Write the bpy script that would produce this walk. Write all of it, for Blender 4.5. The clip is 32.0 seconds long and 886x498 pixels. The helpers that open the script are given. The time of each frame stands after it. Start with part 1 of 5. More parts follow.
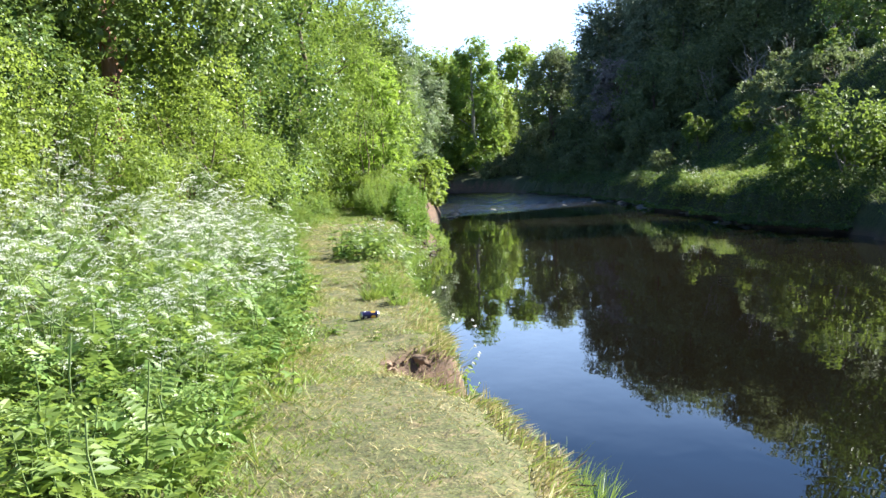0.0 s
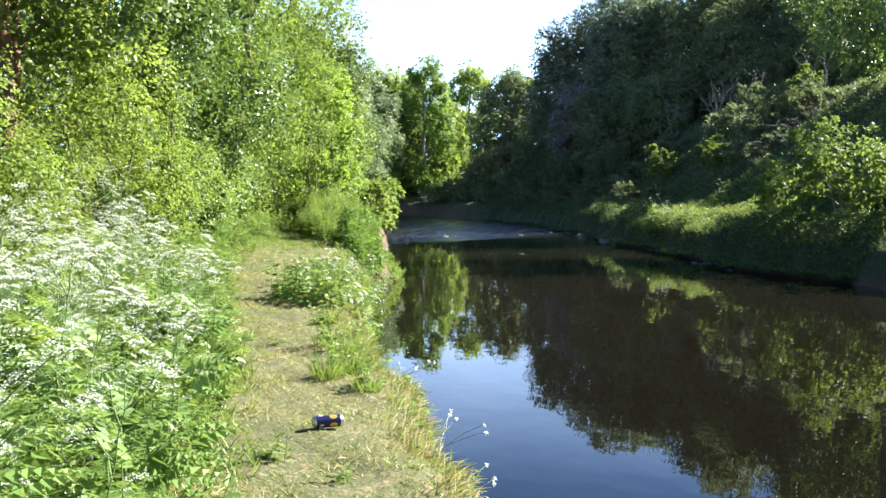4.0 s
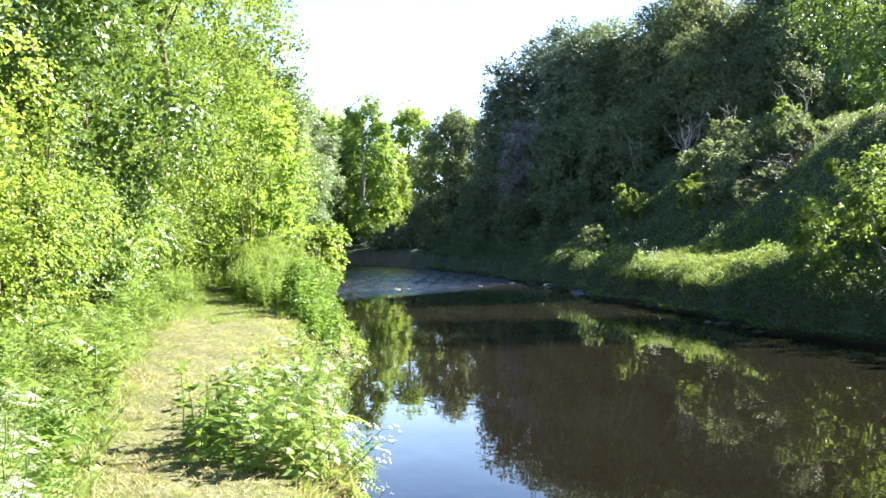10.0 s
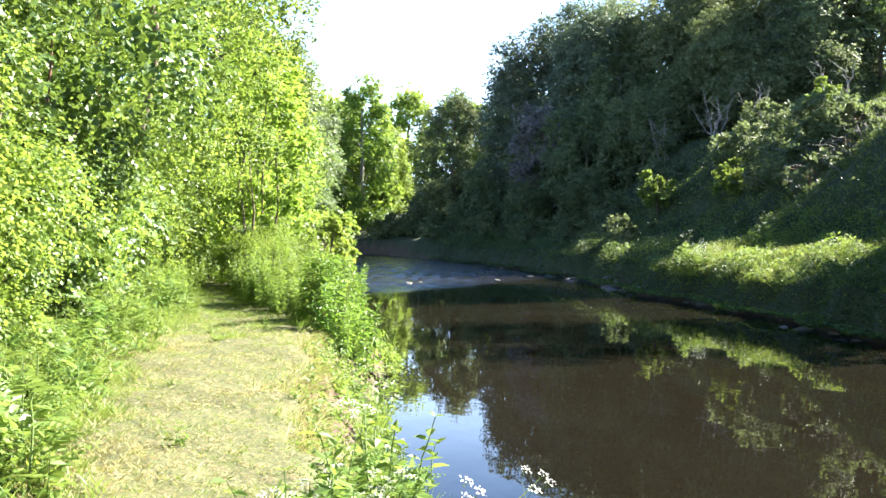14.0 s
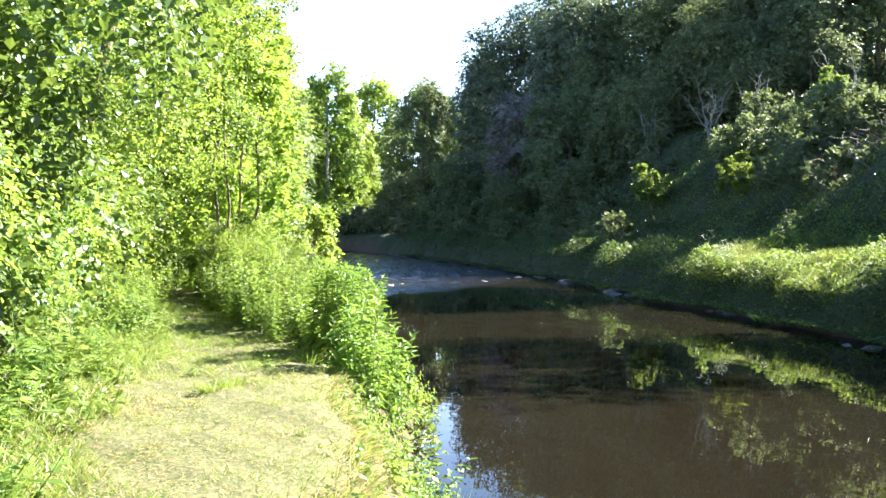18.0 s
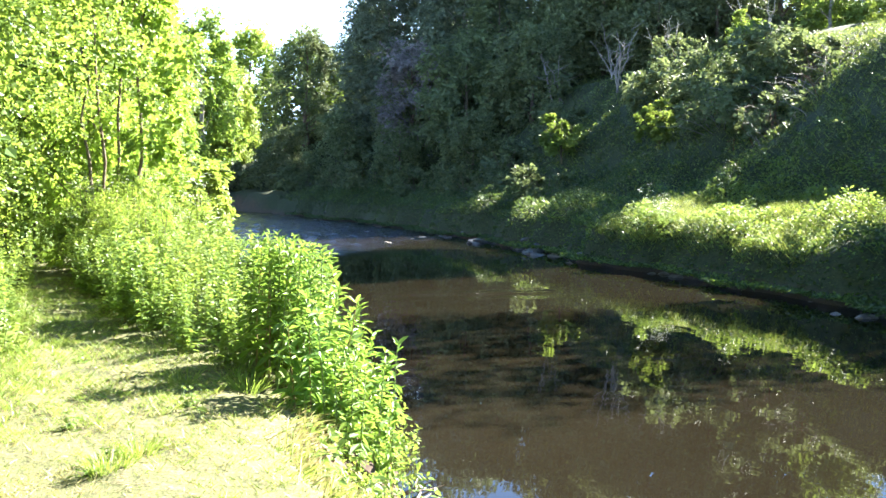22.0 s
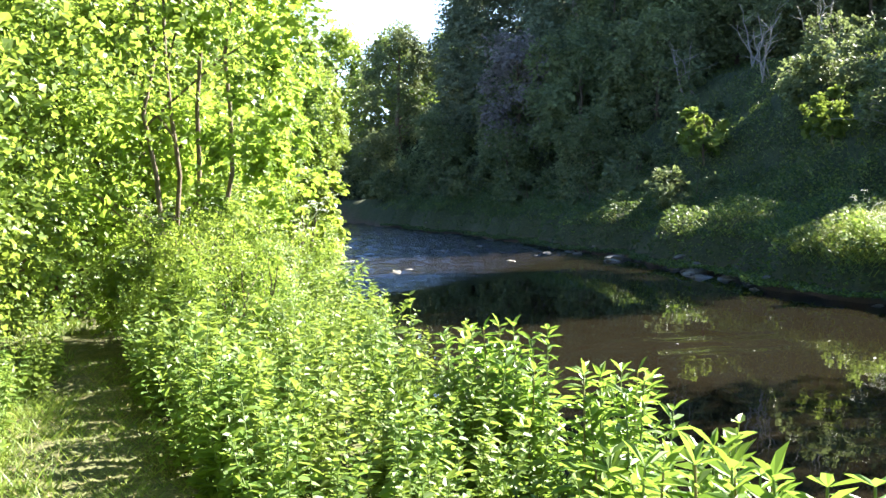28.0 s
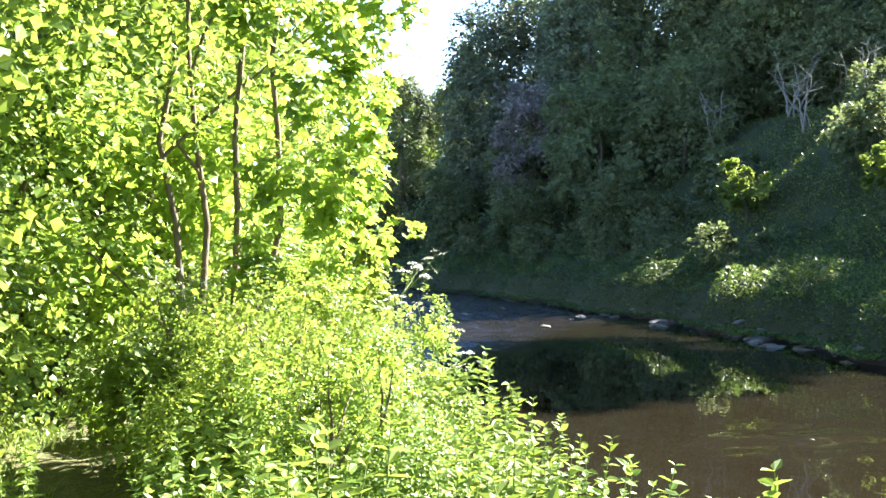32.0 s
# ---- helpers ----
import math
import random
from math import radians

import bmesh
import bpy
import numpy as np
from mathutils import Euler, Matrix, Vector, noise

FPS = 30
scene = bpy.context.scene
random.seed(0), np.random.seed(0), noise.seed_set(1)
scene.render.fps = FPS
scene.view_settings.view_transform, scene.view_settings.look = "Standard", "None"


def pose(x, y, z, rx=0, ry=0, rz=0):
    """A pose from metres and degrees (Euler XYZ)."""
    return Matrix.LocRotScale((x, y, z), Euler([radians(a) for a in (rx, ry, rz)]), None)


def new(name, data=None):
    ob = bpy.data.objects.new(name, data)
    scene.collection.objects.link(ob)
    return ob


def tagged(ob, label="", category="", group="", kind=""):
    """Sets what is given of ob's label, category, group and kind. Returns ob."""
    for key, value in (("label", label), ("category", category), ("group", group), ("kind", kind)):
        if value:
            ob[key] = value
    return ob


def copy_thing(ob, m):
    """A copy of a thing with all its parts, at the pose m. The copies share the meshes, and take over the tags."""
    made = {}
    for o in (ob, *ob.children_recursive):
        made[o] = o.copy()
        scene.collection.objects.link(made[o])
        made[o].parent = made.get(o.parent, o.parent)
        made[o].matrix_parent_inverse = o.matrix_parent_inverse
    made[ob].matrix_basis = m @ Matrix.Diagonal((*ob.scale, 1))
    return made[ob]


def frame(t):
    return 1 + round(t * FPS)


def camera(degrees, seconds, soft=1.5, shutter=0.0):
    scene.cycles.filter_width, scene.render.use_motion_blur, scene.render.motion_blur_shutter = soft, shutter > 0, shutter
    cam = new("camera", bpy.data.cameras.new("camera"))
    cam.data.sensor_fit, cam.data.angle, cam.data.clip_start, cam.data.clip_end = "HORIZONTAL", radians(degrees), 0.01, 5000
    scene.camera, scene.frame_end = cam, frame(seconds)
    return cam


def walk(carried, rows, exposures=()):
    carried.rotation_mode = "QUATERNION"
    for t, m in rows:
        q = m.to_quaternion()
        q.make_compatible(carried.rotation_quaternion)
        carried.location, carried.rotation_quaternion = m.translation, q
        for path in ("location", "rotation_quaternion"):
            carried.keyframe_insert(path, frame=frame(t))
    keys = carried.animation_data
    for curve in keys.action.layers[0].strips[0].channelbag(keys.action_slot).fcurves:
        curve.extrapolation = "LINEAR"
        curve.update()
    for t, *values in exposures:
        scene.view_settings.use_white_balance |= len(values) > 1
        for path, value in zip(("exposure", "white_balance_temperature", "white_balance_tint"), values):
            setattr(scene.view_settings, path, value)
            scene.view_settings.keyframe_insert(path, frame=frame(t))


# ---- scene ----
cam = camera(43.9, 32.0, 1.5)
METRES, EYE, TILT, LEAN, TURN = 30.0, 1.35, -4.2, 2.2, 0.0
ROWS = [
    (0.0, 0.0, 0.0, 0.0, 0.0, 0.0, -0.0),
    (0.5, -0.0014, 0.0107, 0.0013, 0.56, 0.33, -1.33),
    (1.0, -0.0039, 0.0301, 0.0022, 1.22, 0.71, -0.02),
    (1.5, -0.0034, 0.0437, 0.0022, -0.22, 0.94, 0.19),
    (2.0, -0.0067, 0.0602, 0.0036, -0.92, 0.1, -2.73),
    (2.5, -0.0102, 0.0747, 0.0045, -2.92, 1.48, 0.0),
    (4.5, -0.0147, 0.1396, 0.0096, -3.21, 0.94, -2.9),
    (5.0, -0.0171, 0.1587, 0.0107, -3.61, 0.29, 0.83),
    (5.5, -0.0165, 0.1716, 0.0112, -5.7, -0.59, -1.01),
    (6.0, -0.0172, 0.1864, 0.0133, -4.57, -1.74, -3.09),
    (6.5, -0.0212, 0.2039, 0.0143, -3.72, -1.56, -1.21),
    (7.0, -0.0225, 0.2208, 0.0152, -3.87, -1.02, -0.66),
    (7.5, -0.0243, 0.2382, 0.017, -3.38, 0.03, -1.62),
    (8.0, -0.0265, 0.2565, 0.0191, -5.04, 1.61, 0.5),
    (8.5, -0.0261, 0.2696, 0.0203, -6.77, 2.22, -1.61),
    (9.0, -0.0271, 0.2841, 0.0217, -6.25, 2.33, -2.23),
    (9.5, -0.0287, 0.3022, 0.0226, -6.22, 3.18, -0.98),
    (10.0, -0.0294, 0.318, 0.0239, -6.7, 3.75, -1.64),
    (10.5, -0.0323, 0.3334, 0.0244, -6.43, 4.47, -1.88),
    (11.0, -0.0342, 0.3508, 0.0262, -5.79, 4.83, -1.65),
    (11.5, -0.0346, 0.3661, 0.0282, -3.95, 4.98, -2.81),
    (12.0, -0.0378, 0.3876, 0.0288, -2.81, 5.38, -2.18),
    (12.5, -0.0397, 0.4022, 0.0298, -4.87, 3.79, -1.89),
    (13.0, -0.0421, 0.4185, 0.0326, -5.57, 3.41, -2.61),
    (13.5, -0.0459, 0.4371, 0.0334, -6.07, 4.17, -0.43),
    (14.0, -0.047, 0.4518, 0.034, -7.27, 3.14, -1.97),
    (14.5, -0.0493, 0.4661, 0.0357, -7.37, 2.56, -4.28),
    (16.5, -0.0603, 0.5274, 0.0413, -9.83, 0.73, 0.68),
    (17.0, -0.0613, 0.5432, 0.042, -9.16, 0.54, -2.09),
    (17.5, -0.0634, 0.5577, 0.0436, -7.43, 0.51, -2.66),
    (18.0, -0.0666, 0.5774, 0.0449, -9.68, 2.92, -2.25),
    (18.5, -0.0691, 0.5909, 0.0458, -10.82, 3.8, -0.85),
    (19.0, -0.072, 0.6126, 0.0463, -11.61, 4.09, -2.19),
    (19.5, -0.0749, 0.6213, 0.0473, -15.62, 3.2, -0.71),
    (20.0, -0.0744, 0.6357, 0.0484, -14.12, 1.12, -0.07),
    (20.5, -0.0756, 0.6537, 0.0487, -13.1, 0.6, -1.76),
    (21.0, -0.0757, 0.6674, 0.05, -15.2, 0.88, -0.75),
    (21.5, -0.0745, 0.6812, 0.0514, -13.79, 3.1, -0.08),
    (22.0, -0.0752, 0.6991, 0.0526, -16.23, 0.8, -1.17),
    (22.5, -0.0745, 0.7139, 0.0537, -16.13, 0.72, -0.95),
    (23.0, -0.073, 0.7325, 0.0563, -12.07, 0.99, -0.53),
    (23.5, -0.0728, 0.7496, 0.058, -11.67, 0.95, -1.97),
    (24.0, -0.0721, 0.7632, 0.0592, -12.84, 2.1, -0.97),
    (24.5, -0.071, 0.7772, 0.0627, -11.23, 0.91, -0.42),
    (25.0, -0.071, 0.7957, 0.0635, -10.1, 0.36, -0.36),
    (25.5, -0.0703, 0.8084, 0.0647, -9.83, 0.67, -1.02),
    (27.5, -0.0738, 0.8666, 0.0696, -10.2, -0.39, -2.18),
    (28.0, -0.0751, 0.8819, 0.07, -12.07, 0.91, -0.54),
    (28.5, -0.0753, 0.8937, 0.0703, -14.0, 2.14, 0.88),
    (29.0, -0.0765, 0.9056, 0.0721, -13.83, 0.94, -0.37),
    (29.5, -0.08, 0.918, 0.0726, -12.63, 2.45, 0.52),
    (30.0, -0.0818, 0.93, 0.0726, -13.24, 3.78, 0.29),
    (30.5, -0.0826, 0.9426, 0.0745, -10.84, 2.59, -1.25),
    (31.0, -0.0857, 0.9587, 0.0744, -10.65, 2.55, 0.72),
    (31.5, -0.0865, 0.9739, 0.0749, -12.04, 3.43, -0.18),
    (32.0, -0.0869, 0.9884, 0.0766, -12.68, 3.91, -0.58),
]
EXPOSURES = [(0.0, 2.08, 5950, 10), (5.0, 2.27, 6100, 10), (8.0, 2.4, 6150, 10), (9.0, 2.76, 6200, 10), (13.0, 2.83, 6250, 10), (18.0, 2.96, 6250, 10), (21.0, 3.33, 6250, 10), (24.0, 3.38, 6250, 10), (28.0, 3.0, 6350, 10), (29.5, 3.31, 6250, 10), (32.0, 3.3, 6350, 10)]
walk(cam, [(t, pose(0, 0, EYE, TILT, LEAN, TURN) @ pose(METRES * x, METRES * y, METRES * z, 90 + pitch, roll, yaw)) for t, x, y, z, yaw, pitch, roll in ROWS], EXPOSURES)

# ---- world and sun ----
SUN_AZ, SUN_EL = 22.0, 35.0  # degrees from +x towards +y, and above the ground
SUN_DIR = Vector((math.cos(radians(SUN_EL)) * math.cos(radians(SUN_AZ)), math.cos(radians(SUN_EL)) * math.sin(radians(SUN_AZ)), math.sin(radians(SUN_EL))))
world = bpy.data.worlds.new("sky")
scene.world = world
world.use_nodes = True
wn = world.node_tree.nodes
sky = wn.new("ShaderNodeTexSky")
sky.sky_type, sky.sun_disc = "NISHITA", False
sky.sun_elevation, sky.sun_rotation = radians(SUN_EL), radians(90 - SUN_AZ)
sky.air_density, sky.dust_density, sky.ozone_density = 0.8, 0.0, 6.0
# thin white cloud low over the horizon
ray = wn.new("ShaderNodeTexCoord")
split = wn.new("ShaderNodeSeparateXYZ")
veil, cloud, amount, blend = wn.new("ShaderNodeMapRange"), wn.new("ShaderNodeTexNoise"), wn.new("ShaderNodeMath"), wn.new("ShaderNodeMix")
veil.inputs[1].default_value, veil.inputs[2].default_value = 0.26, 0.05
veil.inputs[4].default_value = 1.7
cloud.inputs["Scale"].default_value, cloud.inputs["Detail"].default_value = 2.5, 5
amount.operation, blend.data_type = "MULTIPLY", "RGBA"
blend.inputs[7].default_value = (11, 14, 19, 1)
wl = world.node_tree.links
wl.new(ray.outputs["Generated"], split.inputs[0])
wl.new(ray.outputs["Generated"], cloud.inputs["Vector"])
wl.new(split.outputs[2], veil.inputs[0])
wl.new(veil.outputs[0], amount.inputs[0])
wl.new(cloud.outputs["Fac"], amount.inputs[1])
wl.new(amount.outputs[0], blend.inputs[0])
wl.new(sky.outputs[0], blend.inputs[6])
wl.new(blend.outputs[2], wn["Background"].inputs[0])
wn["Background"].inputs[1].default_value = 0.046
sun = new("sun", bpy.data.lights.new("sun", "SUN"))
sun.data.energy, sun.data.angle, sun.data.color = 5.0, radians(0.5), (1.0, 0.93, 0.8)
sun.matrix_basis = Matrix.Translation((20, 20, 40)) @ (-SUN_DIR).to_track_quat("-Z", "Y").to_matrix().to_4x4()

# ---- materials ----
WATER = -0.8


def shader(name):
    m = bpy.data.materials.new(name)
    m.use_nodes = True
    nt = m.node_tree
    return m, nt, nt.nodes["Principled BSDF"], nt.nodes["Material Output"]


def mix_rgb(nt, fac, a, b):
    n = nt.nodes.new("ShaderNodeMix")
    n.data_type = "RGBA"
    for sock, v in ((n.inputs[0], fac), (n.inputs[6], a), (n.inputs[7], b)):
        if isinstance(v, bpy.types.NodeSocket):
            nt.links.new(v, sock)
        elif isinstance(v, (int, float)):
            sock.default_value = v
        else:
            sock.default_value = (*v, 1)
    return n.outputs[2]


def noise_tex(nt, scale, detail=4, rough=0.6, coords="Object", stretch=None):
    t = nt.nodes.new("ShaderNodeTexCoord")
    n = nt.nodes.new("ShaderNodeTexNoise")
    n.inputs["Scale"].default_value, n.inputs["Detail"].default_value, n.inputs["Roughness"].default_value = scale, detail, rough
    out = t.outputs[coords]
    if stretch:
        mp = nt.nodes.new("ShaderNodeMapping")
        mp.inputs["Scale"].default_value = stretch
        nt.links.new(out, mp.inputs[0])
        out = mp.outputs[0]
    nt.links.new(out, n.inputs["Vector"])
    return n.outputs["Fac"]


def ramp(nt, fac, lo, hi):
    n = nt.nodes.new("ShaderNodeMapRange")
    n.inputs[1].default_value, n.inputs[2].default_value = lo, hi
    nt.links.new(fac, n.inputs[0])
    return n.outputs[0]


def bump(nt, bsdf, height, strength, distance):
    b = nt.nodes.new("ShaderNodeBump")
    b.inputs["Strength"].default_value, b.inputs["Distance"].default_value = strength, distance
    nt.links.new(height, b.inputs["Height"])
    nt.links.new(b.outputs[0], bsdf.inputs["Normal"])


def leaf_material(name, dark, light, glow, clear=0.4, gloss=0.46):
    """Leaf: varied from leaf to leaf and from plant to plant, light passes through."""
    m, nt, bsdf, out = shader(name)
    geo = nt.nodes.new("ShaderNodeNewGeometry")
    info = nt.nodes.new("ShaderNodeObjectInfo")
    c = mix_rgb(nt, geo.outputs["Random Per Island"], dark, light)
    big = ramp(nt, noise_tex(nt, 0.9, 3), 0.35, 0.65)
    c = mix_rgb(nt, big, c, mix_rgb(nt, 0.4, c, light))
    hue = nt.nodes.new("ShaderNodeHueSaturation")
    vary = nt.nodes.new("ShaderNodeMapRange")
    vary.inputs[3].default_value, vary.inputs[4].default_value = 0.485, 0.515
    nt.links.new(info.outputs["Random"], vary.inputs[0])
    nt.links.new(vary.outputs[0], hue.inputs["Hue"])
    nt.links.new(c, hue.inputs["Color"])
    nt.links.new(hue.outputs[0], bsdf.inputs["Base Color"])
    bsdf.inputs["Roughness"].default_value = gloss
    bsdf.inputs["Specular IOR Level"].default_value = 0.42
    tr = nt.nodes.new("ShaderNodeBsdfTranslucent")
    nt.links.new(mix_rgb(nt, 0.35, hue.outputs[0], glow), tr.inputs["Color"])
    mx = nt.nodes.new("ShaderNodeMixShader")
    mx.inputs[0].default_value = clear
    nt.links.new(bsdf.outputs[0], mx.inputs[1])
    nt.links.new(tr.outputs[0], mx.inputs[2])
    nt.links.new(mx.outputs[0], out.inputs["Surface"])
    return m


def plain_material(name, a, b, scale=8.0, rough=0.8, relief=0.3, metal=0.0, stretch=None, coords="Object"):
    m, nt, bsdf, out = shader(name)
    n = noise_tex(nt, scale, 6, 0.65, coords, stretch)
    fine = noise_tex(nt, scale * 7, 3, 0.6, coords, stretch)
    c = mix_rgb(nt, ramp(nt, n, 0.3, 0.7), a, b)
    c = mix_rgb(nt, ramp(nt, fine, 0.2, 1.4), c, tuple(v * 0.45 for v in a))
    nt.links.new(c, bsdf.inputs["Base Color"])
    bsdf.inputs["Roughness"].default_value, bsdf.inputs["Metallic"].default_value = rough, metal
    if relief:
        bump(nt, bsdf, n, relief, 0.02)
    return m


LEAF_ALDER = leaf_material("alder leaf", (0.035, 0.07, 0.016), (0.125, 0.195, 0.045), (0.4, 0.54, 0.07), 0.28, 0.42)
LEAF_HEDGE = leaf_material("hedge leaf", (0.075, 0.13, 0.02), (0.2, 0.29, 0.055), (0.54, 0.68, 0.09), 0.5, 0.44)
LEAF_WILLOW = leaf_material("willow leaf", (0.1, 0.15, 0.06), (0.22, 0.28, 0.14), (0.3, 0.42, 0.1), 0.35)
LEAF_SYCAMORE = leaf_material("sycamore leaf", (0.105, 0.175, 0.02), (0.22, 0.32, 0.05), (0.56, 0.74, 0.09), 0.56, 0.42)
LEAF_WOOD = leaf_material("hill wood leaf", (0.055, 0.08, 0.035), (0.18, 0.22, 0.095), (0.3, 0.37, 0.11), 0.36, 0.62)
LEAF_BLUE = leaf_material("blue green leaf", (0.06, 0.085, 0.05), (0.17, 0.205, 0.125), (0.16, 0.24, 0.09), 0.3, 0.6)
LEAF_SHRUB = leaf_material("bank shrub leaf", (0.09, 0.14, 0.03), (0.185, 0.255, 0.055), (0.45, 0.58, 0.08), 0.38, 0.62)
LEAF_NETTLE = leaf_material("nettle leaf", (0.062, 0.118, 0.016), (0.195, 0.285, 0.055), (0.52, 0.66, 0.1), 0.4, 0.5)
LEAF_BALSAM = leaf_material("balsam leaf", (0.075, 0.155, 0.022), (0.17, 0.275, 0.055), (0.46, 0.66, 0.08), 0.4, 0.44)
LEAF_PARSLEY = leaf_material("cow parsley leaf", (0.08, 0.15, 0.03), (0.24, 0.34, 0.09), (0.52, 0.66, 0.11), 0.38, 0.46)
# Herb leaf darkened so that its colour carries the far bank's shade.
LEAF_SHADED = leaf_material("herb leaf darkened for shade", (0.025, 0.05, 0.014), (0.095, 0.145, 0.042), (0.25, 0.36, 0.06), 0.35)
GRASS = leaf_material("fresh grass", (0.085, 0.13, 0.02), (0.25, 0.325, 0.075), (0.56, 0.62, 0.1), 0.32, 0.5)
STRAW = leaf_material("dry grass", (0.2, 0.17, 0.065), (0.5, 0.43, 0.19), (0.5, 0.45, 0.2), 0.25, 0.6)
STEM = plain_material("green stem", (0.13, 0.2, 0.05), (0.2, 0.26, 0.08), 12, 0.6, 0.1)
STEM_RED = plain_material("reddish stem", (0.2, 0.2, 0.06), (0.26, 0.14, 0.06), 10, 0.5, 0.1)
PETAL = leaf_material("white petal", (0.72, 0.73, 0.62), (0.86, 0.86, 0.8), (0.86, 0.86, 0.8), 0.4, 0.6)
PINK = leaf_material("pink petal", (0.5, 0.14, 0.3), (0.6, 0.25, 0.42), (0.6, 0.2, 0.4), 0.3)
BLOSSOM = leaf_material("faded blossom", (0.13, 0.125, 0.115), (0.24, 0.225, 0.22), (0.22, 0.21, 0.2), 0.2, 0.7)
BARK = plain_material("grey brown bark", (0.12, 0.085, 0.055), (0.24, 0.19, 0.14), 5, 0.9, 0.8, 0, (6, 6, 1))
BARK_RED = plain_material("reddish bark", (0.16, 0.075, 0.04), (0.28, 0.15, 0.09), 5, 0.9, 0.8, 0, (6, 6, 1))
BARK_PALE = plain_material("pale grey bark", (0.2, 0.185, 0.165), (0.38, 0.36, 0.33), 4, 0.85, 0.6, 0, (4, 4, 1))
SOIL_TAN = plain_material("dry tan soil", (0.17, 0.11, 0.07), (0.36, 0.25, 0.165), 9, 0.95, 0.7)
SOIL = plain_material("bank soil", (0.055, 0.034, 0.022), (0.13, 0.085, 0.055), 6, 0.95, 0.8)
STONE = plain_material("river stone", (0.1, 0.09, 0.075), (0.26, 0.24, 0.21), 5, 0.7, 0.5)


def ground_material():
    m, nt, bsdf, out = shader("meadow ground")
    n1, n2, n3 = noise_tex(nt, 1.3, 5), noise_tex(nt, 14, 5), noise_tex(nt, 70, 3)
    green = mix_rgb(nt, ramp(nt, n3, 0.3, 0.7), (0.02, 0.022, 0.008), (0.14, 0.15, 0.045))
    straw = mix_rgb(nt, ramp(nt, n3, 0.3, 0.7), (0.045, 0.033, 0.016), (0.3, 0.24, 0.115))
    c = mix_rgb(nt, ramp(nt, n2, 0.48, 0.7), green, straw)
    c = mix_rgb(nt, ramp(nt, n1, 0.5, 0.75), c, green)
    geo = nt.nodes.new("ShaderNodeNewGeometry")
    sep = nt.nodes.new("ShaderNodeSeparateXYZ")
    nt.links.new(geo.outputs["Position"], sep.inputs[0])
    nrm = nt.nodes.new("ShaderNodeSeparateXYZ")
    nt.links.new(geo.outputs["Normal"], nrm.inputs[0])
    soil = mix_rgb(nt, ramp(nt, n2, 0.3, 0.7), (0.045, 0.028, 0.018), (0.17, 0.105, 0.065))
    off_path = mix_rgb(nt, ramp(nt, n2, 0.35, 0.65), (0.02, 0.03, 0.01), (0.06, 0.075, 0.024))
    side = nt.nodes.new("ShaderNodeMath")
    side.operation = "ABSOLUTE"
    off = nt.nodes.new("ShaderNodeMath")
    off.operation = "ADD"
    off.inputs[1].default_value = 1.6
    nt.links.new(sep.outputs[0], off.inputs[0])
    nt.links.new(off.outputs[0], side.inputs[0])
    # Ground turns darker green away from the path on both sides.
    c = mix_rgb(nt, ramp(nt, side.outputs[0], 2.2, 3.6), c, off_path)
    steep = ramp(nt, nrm.outputs[2], 0.86, 0.6)
    near = ramp(nt, sep.outputs[0], 6.0, 5.0)
    both = nt.nodes.new("ShaderNodeMath")
    both.operation = "MULTIPLY"
    nt.links.new(steep, both.inputs[0])
    nt.links.new(near, both.inputs[1])
    c = mix_rgb(nt, both.outputs[0], c, soil)
    wet = ramp(nt, sep.outputs[2], WATER + 0.3, WATER + 0.05)
    c = mix_rgb(nt, wet, c, mix_rgb(nt, ramp(nt, n3, 0.3, 0.7), (0.05, 0.035, 0.022), (0.11, 0.08, 0.055)))
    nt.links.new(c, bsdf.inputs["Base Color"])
    bsdf.inputs["Roughness"].default_value = 0.95
    bump(nt, bsdf, n2, 0.6, 0.04)
    return m


